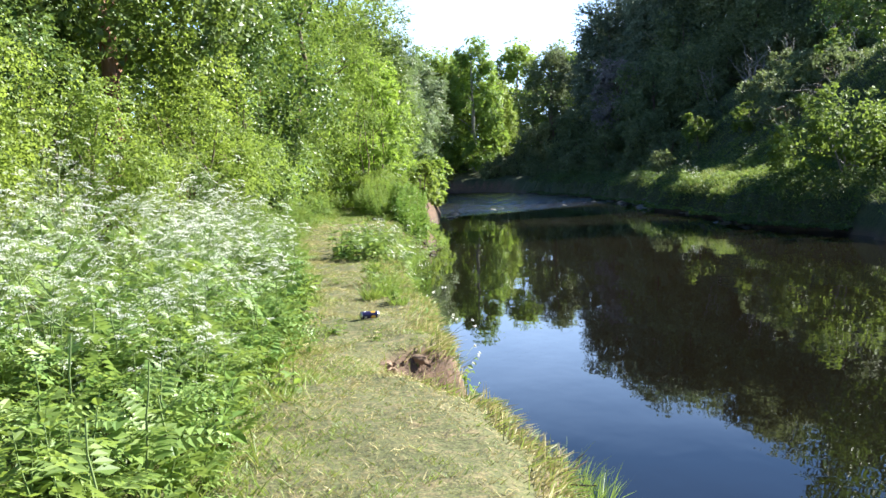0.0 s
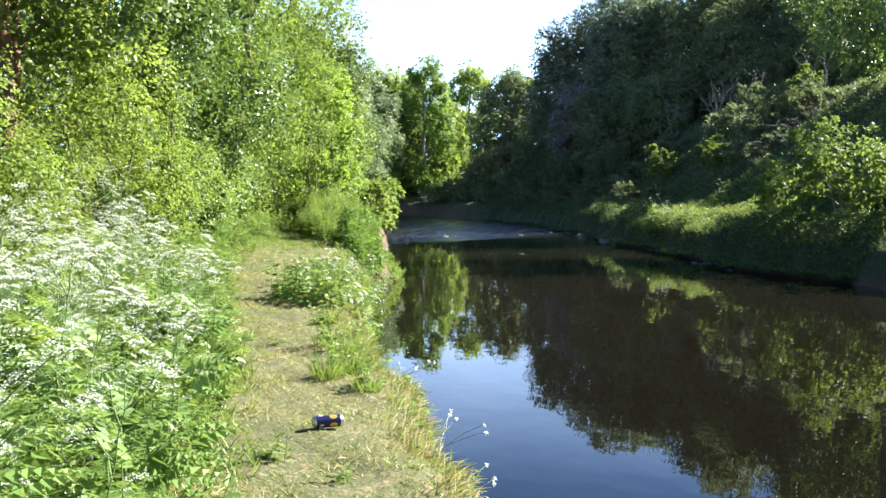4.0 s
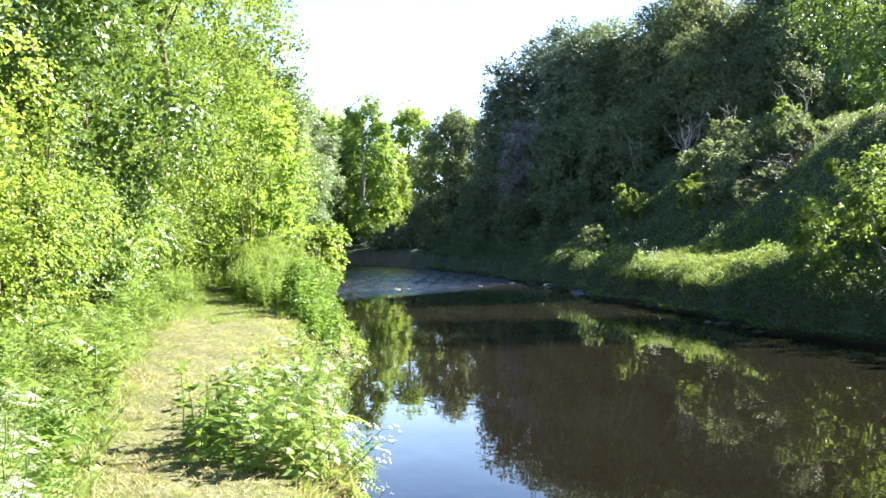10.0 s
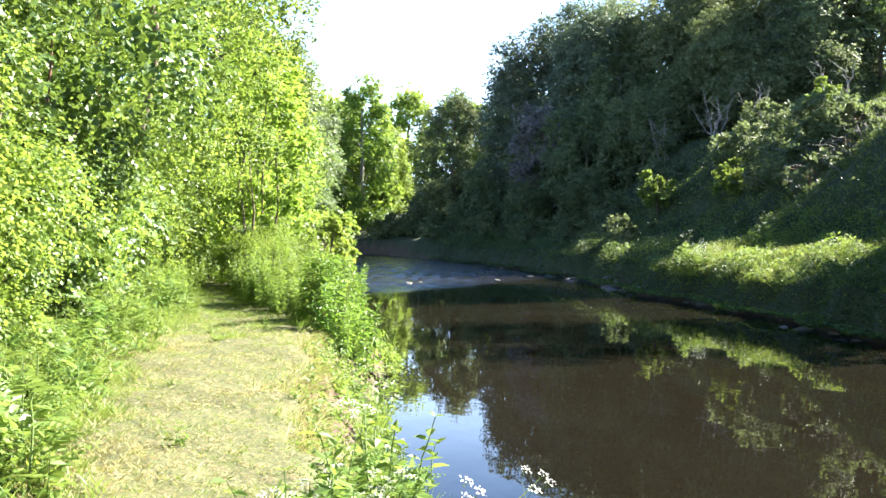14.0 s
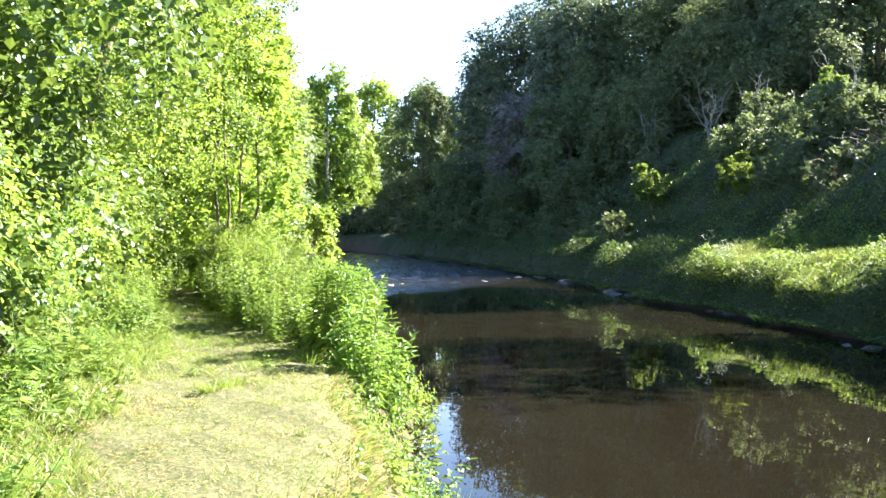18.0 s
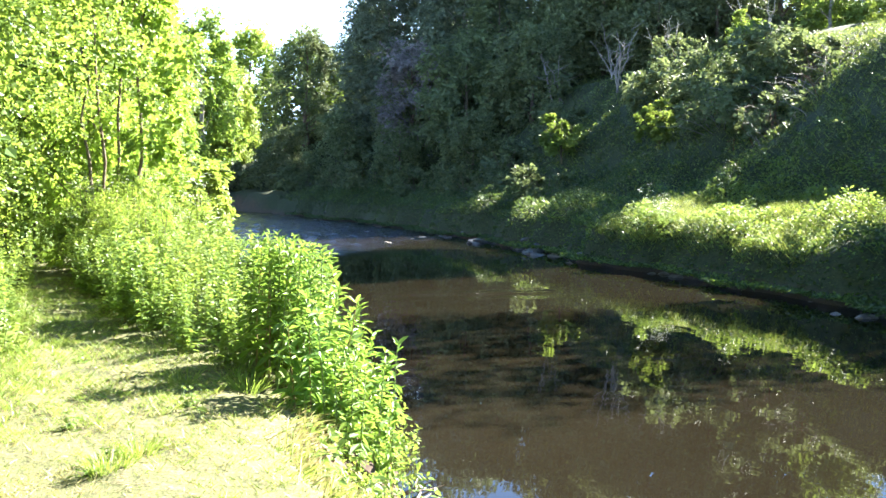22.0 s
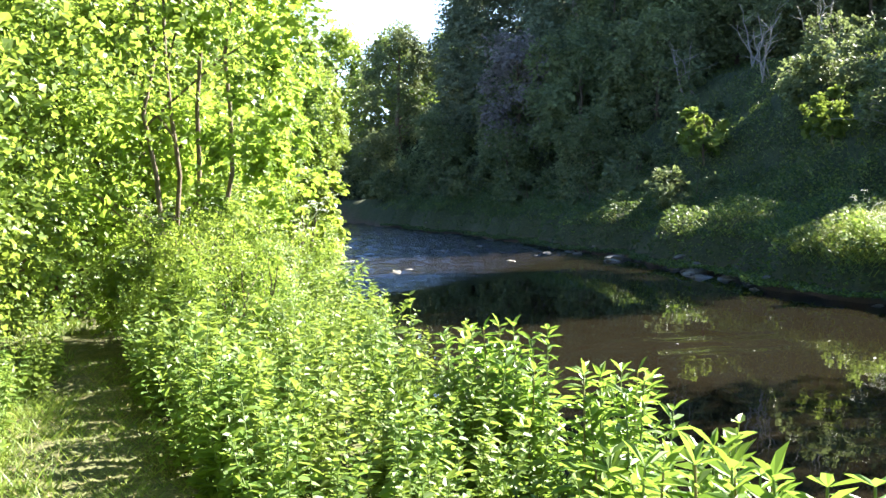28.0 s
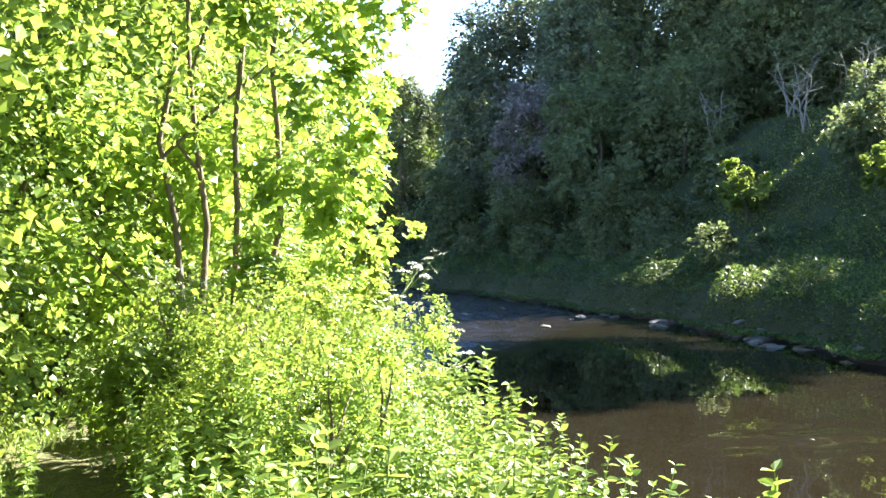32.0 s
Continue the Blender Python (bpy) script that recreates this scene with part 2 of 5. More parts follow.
def water_material():
    m, nt, bsdf, out = shader("river water")
    c = mix_rgb(nt, ramp(nt, noise_tex(nt, 0.25, 3), 0.3, 0.75), (0.0098, 0.0078, 0.0048), (0.0135, 0.0112, 0.0072))
    bsdf.inputs["Roughness"].default_value, bsdf.inputs["IOR"].default_value = 0.012, 1.33
    calm = noise_tex(nt, 1.1, 3, 0.5, "Object", (1.0, 0.55, 1.0))
    rapid = noise_tex(nt, 2.6, 4, 0.65, "Object", (1.0, 1.6, 1.0))
    geo = nt.nodes.new("ShaderNodeNewGeometry")
    sep = nt.nodes.new("ShaderNodeSeparateXYZ")
    nt.links.new(geo.outputs["Position"], sep.inputs[0])
    # shallow only drives the base colour: darker before y 12, paler from y 30.
    shallow = ramp(nt, sep.outputs[1], 12.0, 30.0)
    nt.links.new(mix_rgb(nt, shallow, (0.0045, 0.0036, 0.0022), c), bsdf.inputs["Base Color"])
    edge = nt.nodes.new("ShaderNodeMath")
    edge.operation = "MULTIPLY_ADD"
    edge.inputs[1].default_value = -1.0
    nt.links.new(sep.outputs[0], edge.inputs[0])
    nt.links.new(sep.outputs[1], edge.inputs[2])
    fast = ramp(nt, edge.outputs[0], 47.0, 52.5)
    h1 = nt.nodes.new("ShaderNodeMath")
    h1.operation = "MULTIPLY"
    h1.inputs[1].default_value = 0.05
    nt.links.new(calm, h1.inputs[0])
    h2 = nt.nodes.new("ShaderNodeMath")
    h2.operation = "MULTIPLY"
    nt.links.new(rapid, h2.inputs[0])
    nt.links.new(fast, h2.inputs[1])
    h3 = nt.nodes.new("ShaderNodeMath")
    h3.operation = "ADD"
    nt.links.new(h1.outputs[0], h3.inputs[0])
    nt.links.new(h2.outputs[0], h3.inputs[1])
    bump(nt, bsdf, h3.outputs[0], 1.0, 0.11)
    return m


GROUND, WATERMAT = ground_material(), water_material()

# ---- geometry helpers ----
rng = np.random.default_rng(7)


class Geo:
    """Collects vertices and faces of one mesh."""

    def __init__(self):
        self.v, self.loops, self.sizes, self.mats, self.n = [], [], [], [], 0

    def add(self, verts, faces, mat=0):
        verts, faces = np.asarray(verts, float).reshape(-1, 3), np.asarray(faces, int)
        self.v.append(verts)
        self.loops.append((faces + self.n).ravel())
        self.sizes.append(np.full(len(faces), faces.shape[1]))
        self.mats.append(np.full(len(faces), mat))
        self.n += len(verts)

    def mesh(self, name, mats, smooth=False):
        me = bpy.data.meshes.new(name)
        v, lo, si, ma = (np.concatenate(a) for a in (self.v, self.loops, self.sizes, self.mats))
        me.vertices.add(len(v))
        me.vertices.foreach_set("co", v.astype(np.float32).ravel())
        me.loops.add(len(lo))
        me.loops.foreach_set("vertex_index", lo.astype(np.int32))
        me.polygons.add(len(si))
        me.polygons.foreach_set("loop_start", np.concatenate([[0], np.cumsum(si)[:-1]]).astype(np.int32))
        me.polygons.foreach_set("material_index", ma.astype(np.int32))
        me.polygons.foreach_set("use_smooth", np.full(len(si), smooth))
        for m in mats:
            me.materials.append(m)
        me.update(calc_edges=True)
        return me


def part(name, geo, mats, parent=None, label="", smooth=False):
    ob = new(name, geo.mesh(name, mats if isinstance(mats, (list, tuple)) else [mats], smooth) if isinstance(geo, Geo) else geo)
    if parent:
        ob.parent = parent
    return tagged(ob, label)


def unit(a):
    return a / np.maximum(np.linalg.norm(a, axis=-1, keepdims=True), 1e-9)


DIAMOND = (np.array([(0, 0, 0), (-0.3, 0.45, 0.07), (0, 1, -0.05), (0.3, 0.45, 0.07)]), np.array([(0, 3, 2), (0, 2, 1)]))
OVATE = (np.array([(0, 0, 0), (-0.3, 0.28, 0.06), (-0.22, 0.66, 0.03), (0, 1, -0.1), (0.22, 0.66, 0.03), (0.3, 0.28, 0.06)]), np.array([(0, 5, 4, 3), (0, 3, 2, 1)]))
LANCE = (np.array([(0, 0, 0), (-0.11, 0.3, 0.04), (-0.09, 0.65, 0.02), (0, 1, -0.16), (0.09, 0.65, 0.02), (0.11, 0.3, 0.04)]), np.array([(0, 5, 4, 3), (0, 3, 2, 1)]))
SLIM = (np.array([(0, 0, 0), (-0.11, 0.45, 0.03), (0, 1, -0.08), (0.11, 0.45, 0.03)]), np.array([(0, 3, 2), (0, 2, 1)]))
LOBED = (np.array([(0, 0, 0), (-0.42, 0.1, 0.02), (-0.3, 0.36, 0.05), (-0.5, 0.62, 0), (-0.2, 0.68, 0.04), (0, 1, -0.08), (0.2, 0.68, 0.04), (0.5, 0.62, 0), (0.3, 0.36, 0.05), (0.42, 0.1, 0.02), (0, 0.45, -0.02)]),
         np.array([(10, i, i + 1) for i in range(9)][::-1] + [(10, 9, 0)]))
BLADE = (np.array([(-0.5, 0, 0), (0.5, 0, 0), (-0.35, 0.45, 0), (0.35, 0.45, 0), (0, 1, 0)]), np.array([(0, 1, 4), (0, 4, 2), (1, 3, 4)]))


def fern_template():
    v, f = [], []
    for i in range(6):
        y, l = 0.12 + 0.14 * i, 0.38 * (1 - i / 7.5)
        for s in (-1, 1):
            b = len(v)
            cx, cy = s * l * 0.06, y + 0.05 * l
            w = l * 0.95
            v += [(cx, cy, 0), (cx + s * w * 0.5, cy - w * 0.2, 0.03), (cx + s * w, cy + w * 0.25, -0.02), (cx + s * w * 0.4, cy + w * 0.34, 0.03)]
            f += [(b, b + 1, b + 2), (b, b + 2, b + 3)]
    b = len(v)
    v += [(-0.012, -0.3, 0), (0.012, -0.3, 0), (0, 1, 0)]
    f.append((b, b + 1, b + 2))
    v = np.array(v, float)
    v[:, 2] -= 0.25 * v[:, 1] ** 2
    return v, np.array(f)


FERN = fern_template()


def scatter(geo, template, pos, along, up, size, mat=0, width=1.0):
    """Lays a copy of the template at each place, its length along one direction, facing the other."""
    t, f = template
    pos, along, up = np.asarray(pos, float), unit(np.asarray(along, float)), np.asarray(up, float)
    n = len(pos)
    right = unit(np.cross(along, up))
    face = np.cross(right, along)
    size = np.broadcast_to(np.asarray(size, float), (n,))[:, None, None]
    v = pos[:, None] + size * (width * t[None, :, :1] * right[:, None] + t[None, :, 1:2] * along[:, None] + t[None, :, 2:] * face[:, None])
    faces = (f[None] + (np.arange(n) * len(t))[:, None, None]).reshape(-1, f.shape[1])
    geo.add(v, faces, mat)


def tube(geo, points, radii, sides=6, mat=0):
    """A tapered round limb along points."""
    points, radii = np.asarray(points, float), np.asarray(radii, float)
    d = unit(np.gradient(points, axis=0))
    ref = np.where(np.abs(d[:, 2:]) > 0.9, (1.0, 0, 0), (0, 0, 1.0))
    a = unit(np.cross(d, ref))
    b = np.cross(d, a)
    ang = np.linspace(0, 2 * np.pi, sides, endpoint=False)
    v = points[:, None] + radii[:, None, None] * (np.cos(ang)[None, :, None] * a[:, None] + np.sin(ang)[None, :, None] * b[:, None])
    i, j = np.meshgrid(np.arange(len(points) - 1), np.arange(sides), indexing="ij")
    k = (j + 1) % sides
    f = np.stack([i * sides + j, i * sides + k, (i + 1) * sides + k, (i + 1) * sides + j], -1).reshape(-1, 4)
    geo.add(v, f, mat)


def bent(a, b, r, steps=6, sag=0.0, wobble=0.06):
    """A wavering line of points from a to b."""
    t = np.linspace(0, 1, steps)[:, None]
    a, b = np.asarray(a, float), np.asarray(b, float)
    l = np.linalg.norm(b - a)
    p = a + (b - a) * t + r.normal(0, wobble * l * 0.5, (steps, 3)) * t * (1.2 - t)
    p[:, 2] += sag * l * (t * (1 - t))[:, 0]
    return p


def sphere_dirs(r, n):
    return unit(r.normal(size=(n, 3)))


# ---- the lie of the land ----
LIP_Y = [-60, 0, 4, 5.5, 7.7, 10.1, 10.9, 13.7, 15.8, 17.4, 19.5, 21.2, 24, 26, 27.2, 28.2, 29.4, 31, 33.5, 36, 40, 43, 50, 58, 68, 78, 84, 90, 200]
LIP_X = [2.5, 1.3, 0.7, 0.4, 0.02, -0.11, -0.18, -0.6, -0.75, -0.8, -1.0, -1.32, -1.3, -1.22, -1.3, -1.05, -0.7, -0.62, -0.85, -0.85, -0.75, -0.6, -0.5, -0.7, -1.0, -2.0, -8, -20, -200]
RIGHT_Y = [-60, 0, 20, 28, 33, 36, 40, 45, 52, 57, 63, 70, 76, 84, 92, 97, 105, 200]
RIGHT_X = [12, 12, 11.5, 10.8, 10.0, 9.5, 10.0, 9.4, 9.7, 9.8, 9.1, 8.6, 7.4, 6.2, 4.2, -3, -20, -200]
BANK_Y, BANK_W = [0, 18.5, 21, 25, 27.2, 29.4, 33, 38, 60], [0.3, 0.32, 0.7, 0.8, 1.15, 0.8, 0.6, 0.4, 0.4]
VERGE_Y = [-20, 4.7, 7, 9.4, 12, 16.7, 21, 24.5, 30, 33, 36, 40, 60]
VERGE_X = [-1.0, -1.0, -1.05, -1.28, -1.57, -2.3, -2.9, -3.15, -3.1, -3.3, -3.65, -3.8, -4.0]


def lip(y):
    y = np.asarray(y, float)
    return np.interp(y, LIP_Y, LIP_X) + 0.06 * np.sin(y * 2.3 + 1) + 0.04 * np.sin(y * 5.1) - 0.46 * np.exp(-(((y - 7.95) / np.where(y > 7.95, 0.4, 0.85)) ** 4)) - 0.3 * np.exp(-(((y - 22.9) / 0.5) ** 2))


def shore(y):
    y = np.asarray(y, float)
    return np.interp(y, RIGHT_Y, RIGHT_X) + 0.25 * np.sin(y * 0.9) + 0.12 * np.sin(y * 2.7 + 2)


def verge(y):
    return np.interp(y, VERGE_Y, VERGE_X)


def height(x, y):
    x, y = np.asarray(x, float), np.asarray(y, float)
    rough = 0.018 * np.sin(3.1 * x + 1.7 * y + 1.6 * np.sin(1.9 * y - 1.2 * x)) + 0.014 * np.sin(5.3 * x - 4.1 * y + 1) + 0.01 * np.sin(11 * x + 7 * y)
    land = 0.003 * np.clip(y, 0, 40) + rough + 0.12 * np.clip(verge(y) - x - 0.2, 0, 6) + 0.02 * np.clip(-9 - x, 0, 400)
    d = x - lip(y)
    land = land - 0.16 * np.clip(1 + d / 0.35, 0, 1) ** 2
    bank = np.clip(d / np.interp(y, BANK_Y, BANK_W), 0, 1)
    bed = WATER - 0.25 - 0.5 * np.clip(d / 2, 0, 1) + 0.35 * np.clip(1 - np.abs(y - 62) / 14, 0, 1)
    z = land + (bed - land) * bank ** 0.8
    e = x - shore(y)
    rise = np.interp(e, [-0.6, 0, 0.3, 0.9, 3.6, 4.4, 9.6, 12, 18, 30, 400], [-0.6, -0.1, 0.7, 1.0, 1.5, 2.0, 6.3, 7.0, 8.5, 10.5, 12])
    low = np.clip((x - 3) / 10, 0, 1) * 0.75 + 0.25
    rise = np.where((y > 92) & (rise > 0.8), 0.8 + (rise - 0.8) * np.clip((112 - y) / 20, 0.12, 1), rise)
    rise = np.where(y > 78, np.minimum(rise, 1.0) + np.maximum(rise - 1.0, 0) * low, rise)
    hill = WATER + 0.1 + rise + 0.09 * np.sin(0.55 * x + 1.1 * y + 1.9 * np.sin(0.8 * x - 0.4 * y)) * np.clip(e, 0, 1) + 0.06 * np.sin(1.7 * x - 1.9 * y + 2.1 * np.sin(1.1 * y + 0.6 * x)) + rough
    return np.where(e > -0.6, np.maximum(z, hill), z)


def hz(x, y):
    return float(height(x, y))


def grid_mesh(name, xs, ys, zf, mat):
    g = Geo()
    X, Y = np.meshgrid(xs, ys, indexing="ij")
    v = np.stack([X, Y, zf(X, Y)], -1)
    i, j = np.meshgrid(np.arange(len(xs) - 1), np.arange(len(ys) - 1), indexing="ij")
    n = len(ys)
    f = np.stack([i * n + j, (i + 1) * n + j, (i + 1) * n + j + 1, i * n + j + 1], -1).reshape(-1, 4)
    g.add(v, f)
    return part(name, g, mat, smooth=True)


xs = np.concatenate([-4 - np.cumsum(0.07 * 1.3 ** np.arange(1, 36))[::-1], np.arange(-4, 1.6, 0.09), np.arange(1.6, 9, 0.6), np.arange(9, 24, 0.35), 24 + np.cumsum(0.5 * 1.3 ** np.arange(0, 26))])
ys = np.concatenate([-2 - np.cumsum(0.3 * 1.3 ** np.arange(1, 30))[::-1], np.arange(-2, 42, 0.13), np.arange(42, 100, 0.5), 100 + np.cumsum(0.7 * 1.3 ** np.arange(0, 26))])
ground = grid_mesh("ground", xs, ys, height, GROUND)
tagged(ground, "mown grassy riverside ground with bare soil banks", "ground", kind="structure")


def ripple(x, y):
    a = 0.03 * np.clip((y - x - 47) / 5, 0, 1) * np.clip((98 - y) / 12, 0, 1) + 0.012 * np.exp(-(((x - 4.3) / 1.3) ** 2 + ((y - 41) / 0.8) ** 2))
    return WATER + a * (np.sin(2.1 * x + 5.3 * y + 2 * np.sin(0.7 * x)) + 0.8 * np.sin(-3.7 * x + 7.9 * y + 1.5 * np.sin(1.3 * x + y)) + 0.6 * np.sin(9 * x + 4 * y))


water = grid_mesh("water", np.concatenate([[-400, -200, -100, -50, -25], np.arange(-12, 14.1, 0.24)]), np.concatenate([[-200, -100, -50, -20, -5], np.arange(0, 36, 2.0), np.arange(36, 100, 0.16), [110, 150, 300]]), ripple, WATERMAT)
tagged(water, "calm brown river water with a shallow riffle upstream", "water", kind="structure")


# ---- trees ----
def thing(name, x, y, label, category, group="", z=None):
    ob = new(name)
    ob.empty_display_size = 0.2
    ob.location = (x, y, hz(x, y) if z is None else z)
    return tagged(ob, label, category, group)


def crown_geo(r, lobes, radii, twigs, per, template, size, droop=0.25, mat=0, width=1.4, inner=0.35):
    """Leaves along twigs that stand in tufts round the lobes, over a thin inner mass of larger leaves."""
    g = Geo()
    lobes, radii = np.asarray(lobes, float), np.asarray(radii, float)
    w = radii ** 2
    tufts = max(twigs // 13, 20)
    home = r.choice(len(lobes), tufts, p=w / w.sum())
    centre = lobes[:, :2].mean(0)
    outward = np.concatenate([lobes[home, :2] - centre, np.zeros((tufts, 1))], 1)
    tuft_dir = unit(sphere_dirs(r, tufts) + 0.6 * unit(outward) + (0, 0, 0.25))
    tuft_far = r.uniform(0.55, 1.12, tufts)
    which = r.integers(0, tufts, twigs)
    pick = home[which]
    d = unit(tuft_dir[which] + 0.3 * r.normal(size=(twigs, 3)))
    rad = radii[pick][:, None]
    start = lobes[pick] + d * rad * (tuft_far[which][:, None] * r.uniform(0.72, 1.0, (twigs, 1)))
    twig = unit(d + 0.45 * r.normal(size=(twigs, 3)) + (0, 0, -droop))
    length = rad * r.uniform(0.25, 0.5, (twigs, 1))
    s = (np.arange(per) + 0.6) / per
    sides = np.where(np.arange(per) % 2, 1.0, -1.0)
    lateral = unit(np.cross(twig, (0, 0, 1.0) + 0.3 * r.normal(size=(twigs, 3))))
    pos = start[:, None] + twig[:, None] * (length[:, None] * s[None, :, None])
    pos[..., 2] -= droop * 0.5 * (length * s[None] ** 2)
    along = twig[:, None] * 0.7 + lateral[:, None] * sides[None, :, None] + 0.35 * r.normal(size=(twigs, per, 3)) + (0, 0, -droop * 0.6)
    up = np.array((0, 0, 0.65)) + 0.75 * d[:, None] + 0.42 * r.normal(size=(twigs, per, 3))
    sz = size * r.uniform(0.65, 1.25, twigs * per)
    scatter(g, template, pos.reshape(-1, 3), along.reshape(-1, 3), up.reshape(-1, 3), sz, mat, width)
    m = int(len(lobes) * 230 * inner)
    if m:
        p2 = r.choice(len(lobes), m, p=w / w.sum())
        scatter(g, DIAMOND, lobes[p2] + sphere_dirs(r, m) * (radii[p2] * r.uniform(0, 1, m) ** 0.5 * 0.6)[:, None], sphere_dirs(r, m), sphere_dirs(r, m), np.minimum(radii[p2] * r.uniform(0.13, 0.22, m), 1.5 * size), mat, 1.5)
    return g


def tree(name, x, y, label, tall, radius, low, twigs, per, size, leaf, bark, seed, template=DIAMOND, lobes=26, stems=1, droop=0.25, group="", lean=(0, 0), thick=0.02, blunt=0.5, limbs=7, lobe=0.42, inner=0.35, broad=1.4):
    """A tree: trunk, limbs and a crown of leafy twigs round many lobes."""
    r = np.random.default_rng(seed)
    t = thing(name, x, y, label, "tree" if tall > 3.5 else "bush", group)
    h = low + (tall - lobe * radius - low) * (np.arange(lobes) + 0.5) / lobes
    q = (h - low) / (tall - low)
    env = radius * np.clip(np.minimum((q + 0.12) / 0.35, 1), 0, 1) ** 0.6 * np.clip(1 - q, 0, 1) ** blunt * 1.15
    ang = np.arange(lobes) * 2.4 + r.uniform(0, 0.8, lobes)
    rr = np.maximum(env - (0.17 if lobe < 0.36 else 0.25) * radius, 0) * r.uniform(0.55, 1.1, lobes)
    c = np.stack([rr * np.cos(ang) + lean[0] * q * tall, rr * np.sin(ang) + lean[1] * q * tall, h + r.normal(0, 0.1, lobes)], 1)
    lr = np.maximum(lobe * radius * r.uniform(0.6, 1.35, lobes), 0.22)
    r0 = thick * tall
    for s in range(stems):
        g = Geo()
        a = s * 2 * np.pi / stems + r.uniform(0, 1)
        base = (0.0, 0.0, -0.15) if stems == 1 else (0.12 * tall * 0.3 * math.cos(a), 0.12 * tall * 0.3 * math.sin(a), -0.15)
        top = (lean[0] * tall * 0.9 + (0 if stems == 1 else radius * 0.45 * math.cos(a)), lean[1] * tall * 0.9 + (0 if stems == 1 else radius * 0.45 * math.sin(a)), tall * (0.9 if stems == 1 else r.uniform(0.65, 0.88)))
        p = bent(base, top, r, 9, 0, 0.05)
        k = np.linspace(0, 1, 9)
        tube(g, p, r0 * (1.0 if stems == 1 else 0.6) * (1 - k) ** 0.8 * (1 + 0.5 * np.exp(-k * 14)) + 0.008, 8)
        trunk = part("trunk", g, bark, t, smooth=True)
        own = r.choice(lobes, min(limbs if stems == 1 else 3, lobes), replace=False)
        for i in own:
            f = np.clip((c[i, 2] - 0.25 * radius) / tall, 0.12, 0.85)
            at = np.array([np.interp(f, k, p[:, n]) for n in range(3)])
            g = Geo()
            tube(g, bent(at, c[i] + (0, 0, 0.1), r, 6, 0.12, 0.1), r0 * 0.42 * (1 - f * 0.6) * np.linspace(1, 0.2, 6) + 0.004, 5)
            part("limb", g, bark, t, smooth=True)
    part("crown", crown_geo(r, c, lr, twigs, per, template, size, droop, inner=inner, width=broad), leaf, t)
    return t


def again(ob, spots, label=None):
    """More of a kind: (x, y, turn in degrees, scale)."""
    for x, y, a, s in spots:
        c = copy_thing(ob, pose(x, y, hz(x, y), 0, 0, a) @ Matrix.Diagonal((s, s, s, 1)))
        if label:
            tagged(c, label)


HEDGE = "trees of the path-side thicket"
alder = tree("alder_tree", -5.4, 27.5, "sunlit green alder tree leafy down to the undergrowth", 9.5, 2.5, 0.4, 3700, 6, 0.092, LEAF_ALDER, BARK, 11, DIAMOND, 52, group=HEDGE, blunt=0.33, lobe=0.34, inner=0.5, thick=0.015)
again(alder, [(-9.6, 25.5, 70, 1.0), (-8.8, 22, 200, 1.1), (-3.8, 43.5, 30, 1.08), (-8.2, 10, 300, 1.0), (-8.4, 14.0, 60, 0.95), (-10.5, 17, 20, 1.25), (-11, 7, 10, 1.2), (-9.6, 20.5, 150, 1.15)])
canopy = tree("spreading_alder_tree", -6.1, 20.4, "tall alder with a bare trunk and a high shading crown", 9.8, 2.9, 3.3, 3000, 6, 0.11, LEAF_ALDER, BARK_RED, 37, DIAMOND, 44, group=HEDGE, blunt=0.3, lobe=0.34, inner=0.5, thick=0.019)
maple = tree("field_maple_tree", -6.5, 22.3, "bright green field maple with dense small leaves", 8.0, 2.3, 0.3, 3500, 6, 0.076, LEAF_HEDGE, BARK_RED, 12, DIAMOND, 54, group=HEDGE, blunt=0.38, lobe=0.34, inner=0.5, thick=0.015)
again(maple, [(-6.0, 38.5, 130, 1.1), (-4.6, 48.5, 220, 1.1), (-9.5, 28, 100, 1.35), (-8.5, 34, 250, 1.35), (-7.5, 44, 80, 1.3)])
crack = tree("crack_willow_tree", -5.1, 35.2, "big leafy willow arching over the path", 10.5, 2.6, 1.0, 7200, 8, 0.054, LEAF_HEDGE, BARK, 28, DIAMOND, 64, group=HEDGE, blunt=0.28, lobe=0.34, inner=0.7, broad=1.1, thick=0.011, lean=(0.16, 0.02))
hazel = tree("hazel_bush", -4.9, 24.6, "leafy green hazel bush at the edge of the path", 3.3, 1.45, 0.1, 2200, 7, 0.052, LEAF_HEDGE, BARK, 25, DIAMOND, 22, 3, 0.3, group="bushes along the path", blunt=0.35)
again(hazel, [(-2.25, 35.3, 15, 0.42), (-2.15, 36.3, 75, 0.45), (-1.65, 35.9, 140, 0.4), (-2.0, 34.5, 310, 0.36), (-2.75, 36.9, 230, 0.42), (-5.0, 21.8, 60, 0.95), (-4.9, 18.4, 130, 0.6), (-5.3, 15.6, 200, 0.9), (-5.2, 29.4, 250, 1.05), (-5.3, 31.9, 20, 1.0), (-4.9, 34.3, 100, 1.0), (-4.9, 36.6, 160, 1.0), (-4.5, 39.2, 220, 1.05), (-3.4, 41.2, 40, 0.9), (-5.9, 12.4, 280, 1.0), (-6.6, 9.2, 330, 1.0)])
dogwood = tree("dogwood_bush", -5.0, 26.9, "dense dogwood bush with darker gaps", 4.2, 1.5, 0.1, 1800, 7, 0.085, LEAF_ALDER, BARK_RED, 26, DIAMOND, 22, 3, 0.3, group="bushes along the path", blunt=0.35)
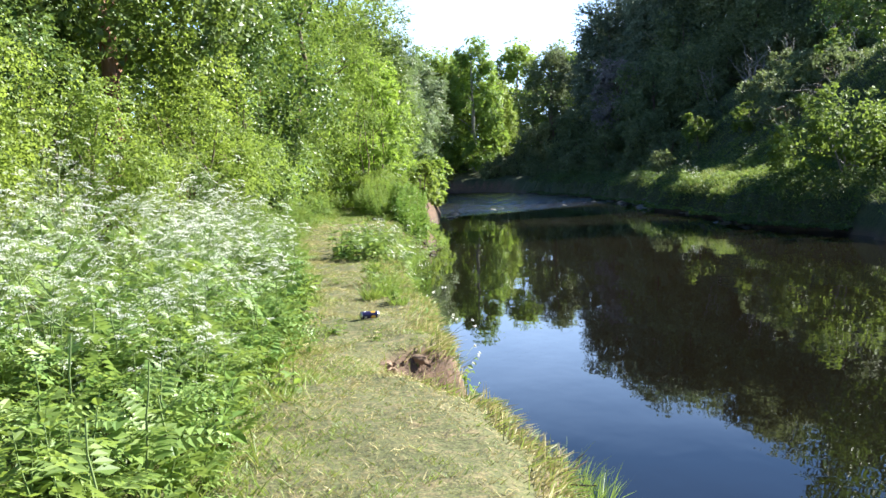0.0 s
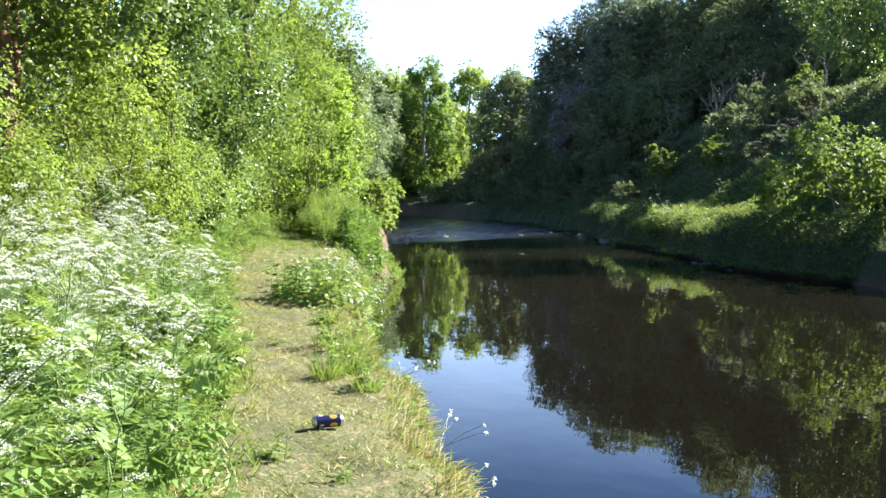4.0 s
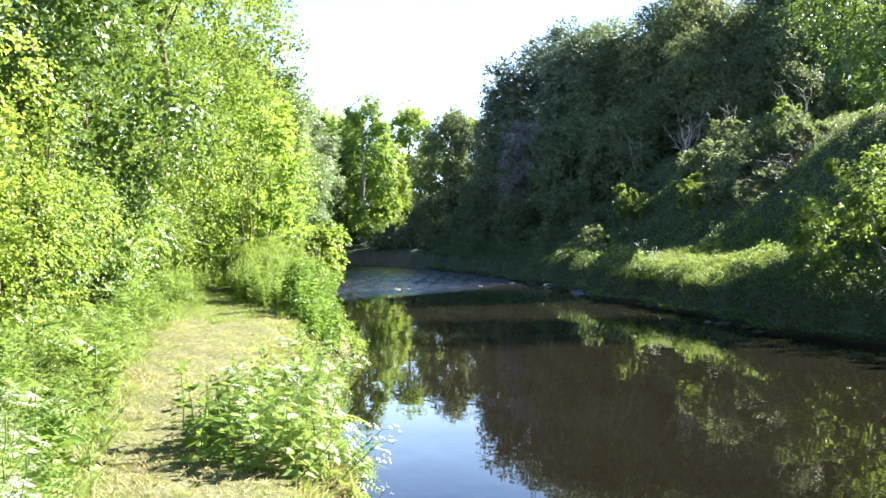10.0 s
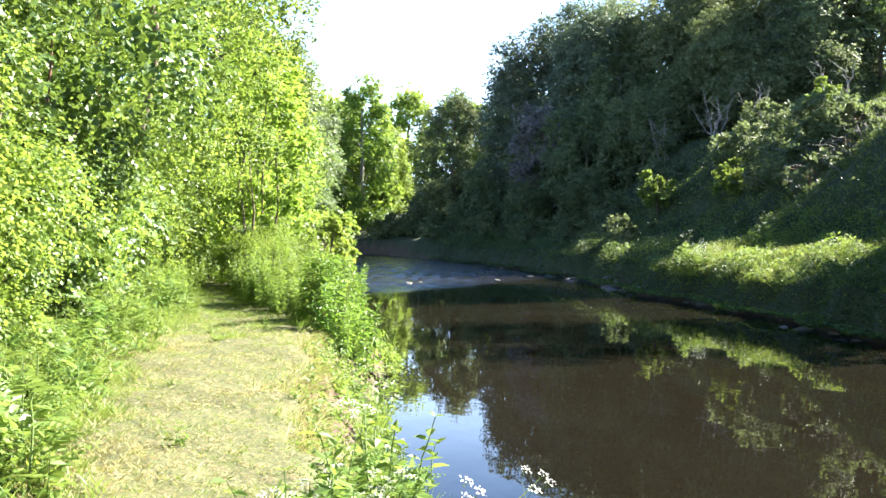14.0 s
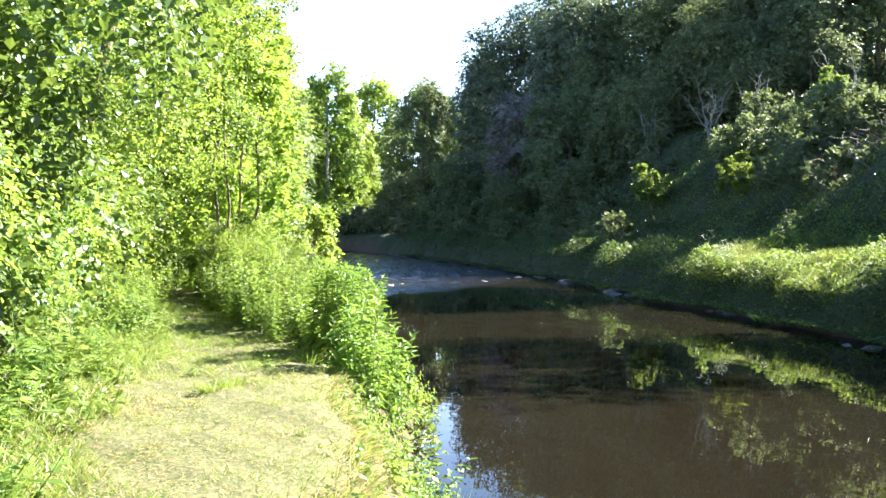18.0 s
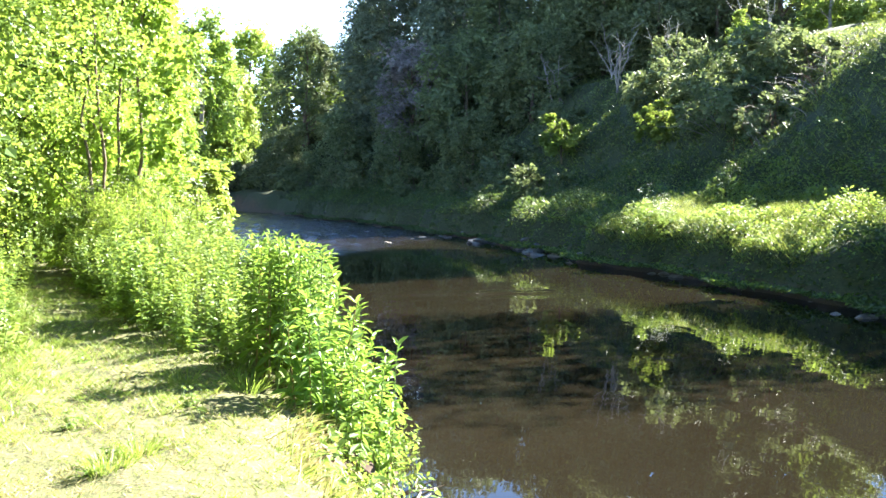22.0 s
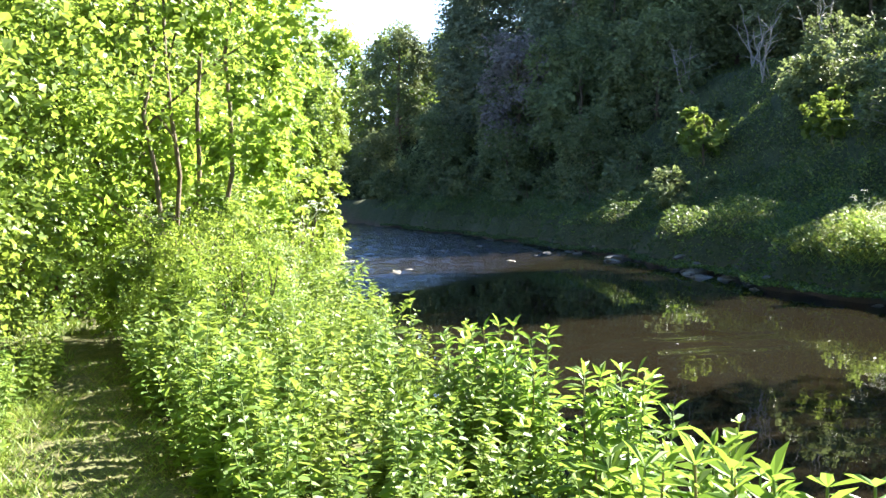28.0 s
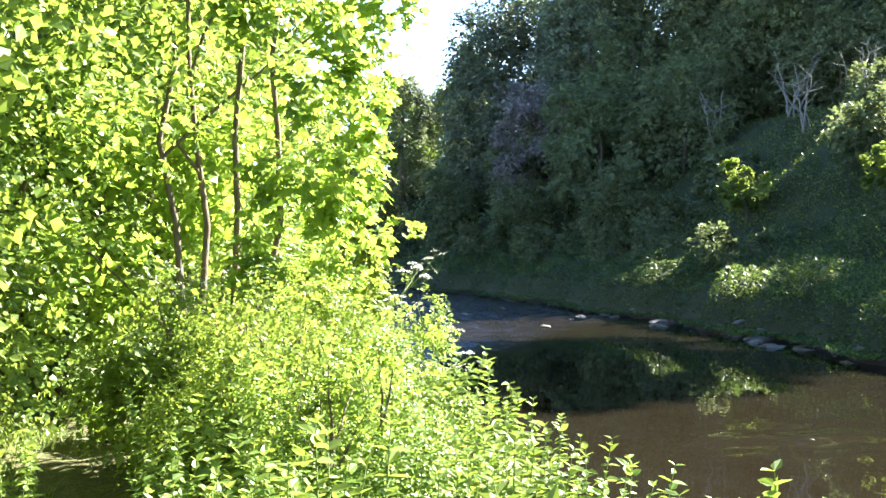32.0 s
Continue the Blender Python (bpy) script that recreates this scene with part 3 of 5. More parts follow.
again(dogwood, [(-4.8, 20.4, 70, 0.42), (-6.3, 16.2, 150, 0.85), (-3.2, 46.0, 90, 0.9), (-4.0, 40.5, 210, 0.9)])
willow_bush = tree("willow_bush", -0.95, 43.0, "low willow bush hanging over the bank", 1.6, 0.75, 0.0, 420, 6, 0.1, LEAF_HEDGE, BARK, 30, DIAMOND, 14, 3, 0.4, group="low bushes on the bank", blunt=0.3)
again(willow_bush, [(-0.85, 44.6, 200, 1.0), (-0.75, 46.6, 260, 1.1), (-0.6, 49, 20, 1.2), (-0.7, 52, 90, 1.3)])
osier = tree("osier_bush", -2.4, 43.2, "yellow green osier bush leaning over the water", 5.6, 1.5, 0.2, 2000, 8, 0.13, LEAF_HEDGE, BARK, 13, SLIM, 28, 3, 0.1, group=HEDGE, blunt=0.4)
again(osier, [(-3.0, 40.6, 90, 0.9), (-2.3, 47, 200, 1.0)])
willow = tree("white_willow_tree", -1.6, 76.0, "silvery white willow with drooping narrow leaves", 9.8, 2.4, 0.3, 2200, 8, 0.24, LEAF_WILLOW, BARK, 14, SLIM, 30, 2, 0.5, blunt=0.35)
again(willow, [(-3.2, 63.0, 90, 0.9), (-2.6, 54, 200, 0.85)])
birch = tree("birch_tree", 2.9, 98.0, "sunlit young birch on the far river bend", 12.0, 2.7, 0.3, 3000, 7, 0.2, LEAF_HEDGE, BARK_PALE, 15, DIAMOND, 40, droop=0.5, blunt=0.35, lobe=0.4)
again(birch, [(0.6, 99.5, 200, 0.85), (5.2, 100.5, 20, 0.6), (-1.6, 97, 50, 1.0), (-5.5, 95, 120, 0.95)])

sycamore = tree("sycamore_sapling", -2.4, 37.6, "many-stemmed bright green sycamore sapling beside the path", 5.6, 1.2, 0.1, 2500, 6, 0.07, LEAF_SYCAMORE, BARK, 16, LOBED, 34, 4, 0.2, thick=0.0065, blunt=0.3, lobe=0.34, inner=0.25, broad=1.0)

FARWOOD = "trees beyond the river bend"
ash = tree("ash_tree", 8.2, 118, "tall sunlit tree beyond the river bend", 13.5, 4.0, 0.5, 3000, 6, 0.3, LEAF_HEDGE, BARK, 17, DIAMOND, 30, group=FARWOOD, blunt=0.33)
again(ash, [(1.5, 115, 40, 0.95), (-6, 108, 90, 0.9), (14, 120, 140, 0.95), (20, 124, 200, 1.05), (-14, 104, 240, 0.95), (-24, 108, 70, 1.1)])

WOOD = "trees of the wooded hillside"
oak = tree("oak_tree", 18, 85, "dark shaded oak tree on the wooded hillside", 10.5, 3.6, 0.3, 3000, 6, 0.18, LEAF_WOOD, BARK, 18, DIAMOND, 38, group=WOOD, blunt=0.5, lobe=0.36)
# Last copy (25.5, 42.6) is out of view, added to shade the far-bank willow.
again(oak, [(22, 76, 50, 1.0), (26.5, 70.5, 110, 1.0), (26, 84, 230, 1.2), (34, 77, 300, 1.2), (9.5, 95, 20, 0.8), (21, 93, 320, 1.1), (24.5, 74, 10, 0.8), (19.5, 79, 200, 0.85), (29.5, 70, 60, 0.75), (34, 71, 140, 0.8), (20.5, 71.5, 290, 0.7), (14.5, 97, 60, 0.8), (25.5, 42.6, 150, 0.75)])
# Added out of view: high crowns shade the bank, sun passes beneath.
crest = tree("crest_ash_tree", 32, 58.5, "unseen ash on the hill crest, added to shade the far bank with its high crown", 14.0, 3.0, 10.2, 1900, 6, 0.22, LEAF_WOOD, BARK, 36, DIAMOND, 26, group=WOOD, blunt=0.3)
again(crest, [(32.5, 61.8, 60, 1.1)])
poplar = tree("grey_poplar_tree", 13.5, 88, "dense blue-green poplar at the edge of the hillside wood", 10.6, 3.5, 0.5, 3100, 6, 0.18, LEAF_BLUE, BARK_PALE, 19, DIAMOND, 36, group=WOOD, blunt=0.42, lobe=0.4)
again(poplar, [(22.5, 81, 80, 1.0), (26.5, 71, 160, 0.95), (16.2, 80.5, 20, 1.0), (29, 79, 200, 1.1), (16.3, 88.5, 100, 1.0)])
thorn = tree("hawthorn_tree", 14.2, 74, "shaded hawthorn thicket tree at the foot of the hill", 5.0, 2.5, 0.1, 1250, 6, 0.185, LEAF_WOOD, BARK, 20, DIAMOND, 24, group=WOOD, blunt=0.3)
again(thorn, [(16.3, 70.2, 60, 0.9), (12.6, 80, 120, 0.9), (19, 73, 180, 0.95), (17, 77, 240, 1.1), (10.4, 86, 300, 0.85), (21.5, 69.5, 20, 0.95), (7.6, 92, 80, 0.8), (24.5, 67.5, 210, 0.95), (13.0, 69.0, 77, 0.6), (21.5, 67.5, 200, 0.7), (11.2, 75.5, 200, 0.6)])
blossom = tree("blossoming_tree", 12.6, 78.5, "greyish tree covered in faded blossom", 7.0, 1.8, 1.0, 1500, 6, 0.15, BLOSSOM, BARK, 21, DIAMOND, 24, group=WOOD, blunt=0.3)

# near trees on the far bank, and its shrubs
shade = tree("overhanging_willow_tree", 16.6, 39.8, "dark leafy willow standing over the far bank", 8.5, 3.5, 2.6, 2400, 7, 0.12, LEAF_ALDER, BARK, 22, DIAMOND, 30, blunt=0.32)
sallow = tree("sallow_bush", 12.3, 33.6, "sunlit sallow bush overhanging the far waterline", 2.6, 1.9, 0.3, 1100, 7, 0.12, LEAF_SHRUB, BARK_PALE, 23, DIAMOND, 24, 4, 0.2, blunt=0.33, lobe=0.3, inner=0.15)
again(sallow, [(14.0, 30.2, 90, 1.0)])
elder = tree("elder_bush", 14.2, 61.3, "small sunlit elder bush on the shaded slope", 1.9, 0.85, 0.4, 300, 7, 0.15, LEAF_SHRUB, BARK, 24, OVATE, 12, group="bushes on the slope", blunt=0.3, inner=0.1)
again(elder, [(15.4, 55.4, 80, 0.9), (20.4, 58.4, 160, 0.85), (21.8, 60.6, 30, 0.8)])
lit_birch = tree("young_birch_tree", 28.5, 64.5, "bright sunlit young birch at the top of the slope", 4.2, 1.5, 0.3, 700, 6, 0.17, LEAF_SHRUB, BARK_PALE, 29, DIAMOND, 18, group="young birches on the slope top", blunt=0.3)
again(lit_birch, [(27.0, 56.0, 80, 0.65), (30, 64.2, 220, 0.9), (33, 62, 40, 1.2)])
bramble = tree("bramble_bush", 13.6, 66.0, "low shaded bramble bush on the slope", 1.5, 1.5, 0.0, 380, 6, 0.17, LEAF_WOOD, BARK, 27, DIAMOND, 14, 3, 0.1, group="brambles on the slope", blunt=0.3)
# Those at x 18.3 to 18.5 are added to shade the bank below.
again(bramble, [(11.2, 64, 50, 0.8), (12.3, 58, 90, 0.8), (16.2, 65.3, 130, 0.8), (17.6, 59, 170, 1.0), (16.2, 52.5, 240, 1.0), (18.4, 54.3, 280, 1.0), (18.5, 51.2, 40, 0.9), (18.3, 52.8, 130, 1.0), (16.0, 49.6, 340, 0.8), (10.6, 70, 70, 0.9), (9.8, 76, 110, 0.9), (15.5, 65.2, 10, 0.9), (9.0, 81, 40, 0.9), (8.0, 87, 130, 1.0), (5.0, 94.5, 200, 1.1), (0.5, 99, 260, 1.1), (11.6, 72.5, 310, 0.8), (19.2, 61, 25, 0.9), (12.6, 62.6, 160, 0.6), (14.5, 24, 70, 0.9), (17.5, 19, 10, 1.1), (15, 12, 200, 0.9), (18, 6, 140, 1.0)])


def bare_tree(x, y, seed, tall):
    r = np.random.default_rng(seed)
    t = thing("dead_shrub", x, y, "leafless pale grey stems leaning on the slope", "shrub", "bare stems on the slope")
    for s in range(4):
        g = Geo()
        top = np.array((r.normal(-0.4, 0.7), r.normal(0, 0.5), tall * r.uniform(0.7, 1.1)))
        p = bent((r.normal(0, 0.15), 0, -0.1), top, r, 8, 0, 0.16)
        tube(g, p, np.linspace(0.042, 0.009, 8), 6)
        for k in (3, 4, 5, 6):
            tube(g, bent(p[k], p[k] + (r.normal(0, 0.5), r.normal(0, 0.4), r.uniform(0.1, 0.6)), r, 5, 0, 0.1), np.linspace(0.016, 0.004, 5), 4)
        part("stem", g, BARK_PALE, t, smooth=True)


for x, y, s, h in ((18.9, 66.5, 31, 2.6), (19.8, 63.5, 32, 2.4), (16.8, 68, 33, 2.2), (22.5, 60, 34, 2.5), (18.0, 64, 35, 2.0)):
    bare_tree(x, y, s, h)

def brushwood(x, y, seed, wide):
    """A low tangle of dead stems lying on the slope."""
    r = np.random.default_rng(seed)
    t = thing("brushwood", x, y, "tangle of dead greyish brown stems on the slope", "brushwood", "dead brushwood on the slope")
    for s in range(14):
        g = Geo()
        a = np.array((r.normal(0, 0.45), r.normal(0, 0.45), 0.0)) * wide
        a[2] = hz(x + a[0], y + a[1]) - hz(x, y)
        b = a + (r.normal(-0.35, 0.5) * wide, r.normal(0, 0.6) * wide, r.uniform(0.25, 0.8))
        p = bent(a, b, r, 7, 0.3, 0.12)
        tube(g, p, np.linspace(0.014, 0.005, 7), 4)
        for k in (2, 3, 4, 5):
            tube(g, bent(p[k], p[k] + r.normal(0, 0.22, 3), r, 4, 0.2, 0.1), np.linspace(0.007, 0.003, 4), 3)
        part("twig", g, BARK_PALE if s % 3 else BARK_RED, t)


for x, y, seed, wide in ((16.6, 50.2, 41, 1.2), (17.4, 51.6, 42, 1.3), (16.2, 52.6, 43, 1.0), (17.8, 49.2, 44, 1.2), (15.6, 48.4, 45, 0.9)):
    brushwood(x, y, seed, wide)

# ---- plants beside the path ----
def umbel_mesh(seed, wide):
    """A loose cluster of three or four small white umbels on thin rays."""
    r = np.random.default_rng(seed)
    g = Geo()
    spike = (np.array([(-0.02, 0, 0), (0.02, 0, 0), (0, 1, 0)]), np.array([(0, 1, 2)]))
    for c in range(4):
        q0, a0 = (0.0 if c == 0 else wide * r.uniform(1.5, 2.3)), c * 2.1 + r.uniform(0, 0.6)
        hub = np.array((q0 * math.cos(a0), q0 * math.sin(a0), (0.02 if c == 0 else r.uniform(-0.05, 0.015))))
        scatter(g, spike, [(0, 0, -0.07)], [hub + (0, 0, 0.07)], r.normal(size=(1, 3)), [np.linalg.norm(hub + (0, 0, 0.07))], 1)
        n, w = 8, wide * r.uniform(0.7, 1.05)
        a, q = np.arange(n) * 2.4, np.sqrt((np.arange(n) + 0.5) / n)
        tips = np.stack([q * w * np.cos(a), q * w * np.sin(a), 0.035 - 0.35 * w * q ** 2 + r.normal(0, 0.003, n)], 1)
        scatter(g, spike, np.zeros((n, 3)) + hub, tips, r.normal(size=(n, 3)), np.linalg.norm(tips, axis=1), 1)
        for t in tips:
            m = 4
            b = r.uniform(0, 6.28, m)
            p = hub + t + np.stack([np.cos(b), np.sin(b), 0 * b], 1) * np.sqrt(r.uniform(0, 1, (m, 1))) * w * 0.26
            scatter(g, DIAMOND, p, np.stack([np.cos(b), np.sin(b), r.uniform(-0.3, 0.3, m)], 1), (0, 0, 1) + r.normal(0, 0.35, (m, 3)), w * 0.29, 0, 1.5)
    return g.mesh("umbel", [PETAL, STEM])


UMBELS = [umbel_mesh(i, w) for i, w in ((1, 0.03), (2, 0.036), (3, 0.026))]


def cow_parsley(x, y, seed, tall, heads, label="white flowering cow parsley with ferny leaves", group="cow parsley along the path", leaves=14):
    r = np.random.default_rng(seed)
    t = thing("cow_parsley", x, y, label, "plant", group)
    g, f = Geo(), Geo()
    top = np.array((r.normal(0, 0.06), r.normal(0, 0.06), tall * 0.8))
    p = bent((0, 0, -0.03), top, r, 7, 0, 0.05)
    tube(g, p, np.linspace(0.007, 0.003, 7), 5)
    tips = []
    for i in range(heads):
        k = r.integers(1, 7)
        a = i * 2.4 + r.uniform(0, 0.6)
        out = tall * r.uniform(0.1, 0.3)
        tip = p[k] + (out * math.cos(a), out * math.sin(a), 0)
        tip[2] = p[k][2] + tall * r.uniform(0.06, 0.3)
        if tip[2] < p[k][2] + 0.05:
            tip[2] = p[k][2] + 0.08
        tube(g, bent(p[k], tip, r, 5, -0.15, 0.05), np.linspace(0.0035, 0.0018, 5), 4)
        tips.append(tip)
    part("stem", g, STEM, t, smooth=True)
    n = leaves
    k = r.uniform(0, 0.75, n)
    base = np.stack([np.interp(k, np.linspace(0, 1, 7), p[:, c]) for c in range(3)], 1)
    a = r.uniform(0, 6.28, n)
    d = np.stack([np.cos(a), np.sin(a), r.uniform(0.1, 1.1, n)], 1)
    scatter(f, FERN, base + unit(d) * 0.08, d, (0, 0, 1) + 0.2 * r.normal(size=(n, 3)), tall * r.uniform(0.3, 0.5, n) * (1.1 - 0.6 * k))
    part("foliage", f, LEAF_PARSLEY, t)
    for i, tip in enumerate(tips):
        u = part("umbel", UMBELS[i % 3], None, t)
        u.matrix_basis = pose(*(tip - (0, 0, 0.02)), r.uniform(-25, 25), r.uniform(-25, 25), r.uniform(0, 360))
    return t


def nettle(x, y, seed, tall, stems, label="fresh green nettle clump with toothed leaves", group="nettles beside the path", name="nettle"):
    r = np.random.default_rng(seed)
    t = thing(name, x, y, label, "plant", group)
    f = Geo()
    for s in range(stems):
        g = Geo()
        a, rad = s * 2.4, 0.16 * math.sqrt(s / stems)
        h = tall * r.uniform(0.7, 1.0)
        base = np.array((rad * math.cos(a), rad * math.sin(a), -0.03))
        p = bent(base, base + (r.normal(0, 0.1) + rad * 0.6 * math.cos(a), r.normal(0, 0.1) + rad * 0.6 * math.sin(a), h), r, 6, 0, 0.05)
        tube(g, p, np.linspace(0.005, 0.002, 6), 4)
        part("stem", g, STEM, t)
        n = int(h / 0.046)
        k = np.linspace(0.15, 1.0, n)
        at = np.stack([np.interp(k, np.linspace(0, 1, 6), p[:, c]) for c in range(3)], 1)
        b = np.arange(n) * 1.57 + r.uniform(0, 3)
        for side in (0, np.pi):
            d = np.stack([np.cos(b + side), np.sin(b + side), 0.35 - 0.7 * r.uniform(0, 1, n) + 0.5 * (k > 0.9)], 1)
            scatter(f, OVATE, at, d + 0.2 * r.normal(size=(n, 3)), (0, 0, 1) + 0.3 * r.normal(size=(n, 3)), 0.1 * (1.15 - 0.6 * k) * r.uniform(0.7, 1.35, n))
    part("foliage", f, LEAF_NETTLE, t)
    return t


def balsam(x, y, seed, tall, stems=4):
    r = np.random.default_rng(seed)
    t = thing("balsam_plant", x, y, "tall balsam plant with long pointed leaves on the river bank", "plant", "balsam on the river bank")
    f = Geo()
    for s in range(stems):
        g = Geo()
        a, rad = s * 2.4, 0.14 * math.sqrt(s / stems)
        h = tall * r.uniform(0.75, 1.0)
        base = np.array((rad * math.cos(a), rad * math.sin(a), -0.04))
        p = bent(base, base + (r.normal(0.03, 0.06), r.normal(0, 0.06), h), r, 6, 0, 0.03)
        tube(g, p, np.linspace(0.008, 0.003, 6), 6)
        part("stem", g, STEM_RED if s % 2 else STEM, t, smooth=True)
        n = int(h / 0.055)
        k = np.linspace(0.12, 1.0, n) ** 0.8
        at = np.stack([np.interp(k, np.linspace(0, 1, 6), p[:, c]) for c in range(3)], 1)
        b = np.arange(n) * 1.05 + r.uniform(0, 3)
        for side in (0, 2.09, 4.19):
            d = np.stack([np.cos(b + side), np.sin(b + side), -0.25 + 0.95 * k ** 3 + 0.35 * r.normal(size=n)], 1) + 0.25 * r.normal(size=(n, 3))
            scatter(f, LANCE, at, d, (0, 0, 1) + 0.25 * r.normal(size=(n, 3)), 0.135 * (1.1 - 0.5 * k ** 2) * r.uniform(0.65, 1.25, n), 0, 1.5)
    part("foliage", f, LEAF_BALSAM, t)
    return t


def tuft(x, y, seed, tall, blades, z=None, label="tuft of long bank grass", mat=None, spread_out=0.4):
    r = np.random.default_rng(seed)
    g = Geo()
    a, q = r.uniform(0, 6.28, blades), np.sqrt(r.uniform(0, 1, blades)) * 0.09
    base = np.stack([q * np.cos(a), q * np.sin(a), np.full(blades, -0.02)], 1)
    d = np.stack([np.cos(a) * spread_out, np.sin(a) * spread_out, np.ones(blades)], 1) + 0.22 * r.normal(size=(blades, 3))
    n = 4
    k = np.linspace(0, 1, n)
    L = tall * r.uniform(0.5, 1.1, blades)
    d = unit(d)
    side = unit(np.cross(d, (0, 0, 1.0) + 0.3 * r.normal(size=(blades, 3))))
    mid = base[:, None] + d[:, None] * (L[:, None] * k)[..., None]
    mid[..., 2] -= 0.2 * L[:, None] * k ** 2.2
    mid[..., :2] += 0.25 * d[:, None, :2] * (L[:, None] * k ** 2)[..., None]
    w = 0.0032 * (1 - k ** 2 * 0.92)
    v = np.stack([mid - side[:, None] * w[None, :, None], mid + side[:, None] * w[None, :, None]], 2).reshape(blades, -1, 3)
    f = np.array([(2 * i, 2 * i + 1, 2 * i + 3, 2 * i + 2) for i in range(n - 1)])
    faces = (f[None] + (np.arange(blades) * 2 * n)[:, None, None]).reshape(-1, 4)
    half = (blades // 2) * (n - 1)
    g.add(v, faces[:half])
    g.n = 0
    g.loops.append(faces[half:].ravel())
    g.sizes.append(np.full(len(faces) - half, 4))
    g.mats.append(np.full(len(faces) - half, 1))
    ob = part("grass_tuft", g, [mat or LEAF_PARSLEY, LEAF_NETTLE])
    ob.location = (x, y, hz(x, y) if z is None else z)
    return tagged(ob, label, "grass", "grass tufts on the bank")


def scatter_things(kinds, spots, r, lo=0.8, hi=1.15, tilt=7):
    """Copies of a few grown plants at many spots; the grown ones take the first spots."""
    for i, (x, y) in enumerate(spots):
        s = r.uniform(lo, hi)
        m = pose(x, y, hz(x, y), r.uniform(-tilt, tilt), r.uniform(-tilt, tilt), r.uniform(0, 360)) @ Matrix.Diagonal((s, s, s, 1))
        if i < len(kinds):
            kinds[i].matrix_basis = m
        else:
            copy_thing(kinds[i % len(kinds)], m)


def spots_in(r, n, ya, yb, near, far, gap):
    """Spots left of the verge, from near to far metres beyond it, at least a gap apart."""
    out = []
    for _ in range(n * 12):
        y = r.uniform(ya, yb)
        x = float(verge(y)) - r.uniform(near, far)
        if all((x - a) ** 2 + (y - b) ** 2 > gap * gap for a, b in out):
            out.append((x, y))
            if len(out) == n:
                break
    return out


r = np.random.default_rng(5)
parsleys = [cow_parsley(0, 0, 40 + i, h, n) for i, (h, n) in enumerate(((1.25, 14), (1.1, 12), (1.0, 12), (0.8, 8)))]
deep, edge = spots_in(r, 84, 5.2, 15.5, 0.7, 3.2, 0.27), spots_in(r, 56, 5.0, 15.5, 0.15, 1.0, 0.26)
scatter_things(parsleys, deep, r, 0.62, 1.12)
for x, y in edge:
    s = r.uniform(0.45, 0.8)
    copy_thing(parsleys[r.integers(0, 4)], pose(x, y, hz(x, y), r.uniform(-8, 8), r.uniform(-8, 8), r.uniform(0, 360)) @ Matrix.Diagonal((s, s, s, 1)))
nettles = [nettle(0, 0, 60 + i, h, n) for i, (h, n) in enumerate(((0.6, 6), (0.75, 7), (0.5, 6)))]
ferny = [cow_parsley(0, 0, 50 + i, h, 0, "bright ferny cow parsley not yet in flower", "leafy cow parsley at the verge", 26) for i, h in enumerate((0.75, 0.6))]
scatter_things(ferny, spots_in(r, 110, 2.4, 15, 0.06, 1.6, 0.2) + spots_in(r, 34, 15, 31, 0.1, 0.9, 0.35), r, 0.7, 1.15)
scatter_things(nettles, spots_in(r, 26, 2.6, 7.0, 0.3, 1.8, 0.3) + spots_in(r, 75, 14, 31, 0.25, 1.8, 0.3) + spots_in(r, 26, 31, 38, 0.4, 0.9, 0.25), r, 0.55, 1.0)

low_herb = [nettle(0, 0, 75 + i, h, 4, "low leafy herb at the path's edge", "low herbs at the path's edge", "wayside_herb") for i, h in enumerate((0.28, 0.36))]
scatter_things(low_herb, spots_in(r, 60, 3.5, 34, 0.0, 0.45, 0.3), r, 0.7, 1.2, 12)
for x, y in ((-2.45, 26.3), (-2.3, 26.6), (-2.55, 27.3), (-1.9, 27.6), (-2.6, 29.6), (-1.5, 22.2), (-2.5, 22.8), (-1.2, 21.3), (-1.3, 12.9), (-0.9, 14.9), (-2.2, 20.4), (-1.7, 24.6), (-0.95, 9.0), (-0.6, 8.6)):
    s = r.uniform(0.3, 0.6)
    copy_thing(low_herb[0], pose(x, y, hz(x, y), 0, 0, r.uniform(0, 360)) @ Matrix.Diagonal((s, s, s, 1)))

# the clump at the water's edge, and plants on the bank
bank_parsley = [cow_parsley(0, 0, 80 + i, h, n, "cow parsley clump flowering at the water's edge", "cow parsley on the bank") for i, (h, n) in enumerate(((0.58, 4), (0.5, 3)))]
scatter_things(bank_parsley, [(-1.0, 16.4), (-0.82, 16.3), (-1.3, 16.9), (-1.45, 17.6), (-1.1, 17.5), (-1.0, 18.4), (-1.3, 18.3), (-1.05, 19.2), (-1.2, 16.2), (-0.95, 17.0)], r)
scatter_things([cow_parsley(0, 0, 85, 0.55, 0, "ferny leaf clump at the water's edge", "leaf clumps on the bank", 24)], [(-1.05, 16.5), (-1.3, 16.6), (-1.5, 16.9), (-1.2, 17.1), (-0.95, 17.4), (-1.4, 17.4), (-1.15, 17.9), (-1.35, 18.1), (-1.0, 18.6), (-1.25, 18.8), (-1.0, 19.3), (-0.95, 16.2)], r, 0.8, 1.15)
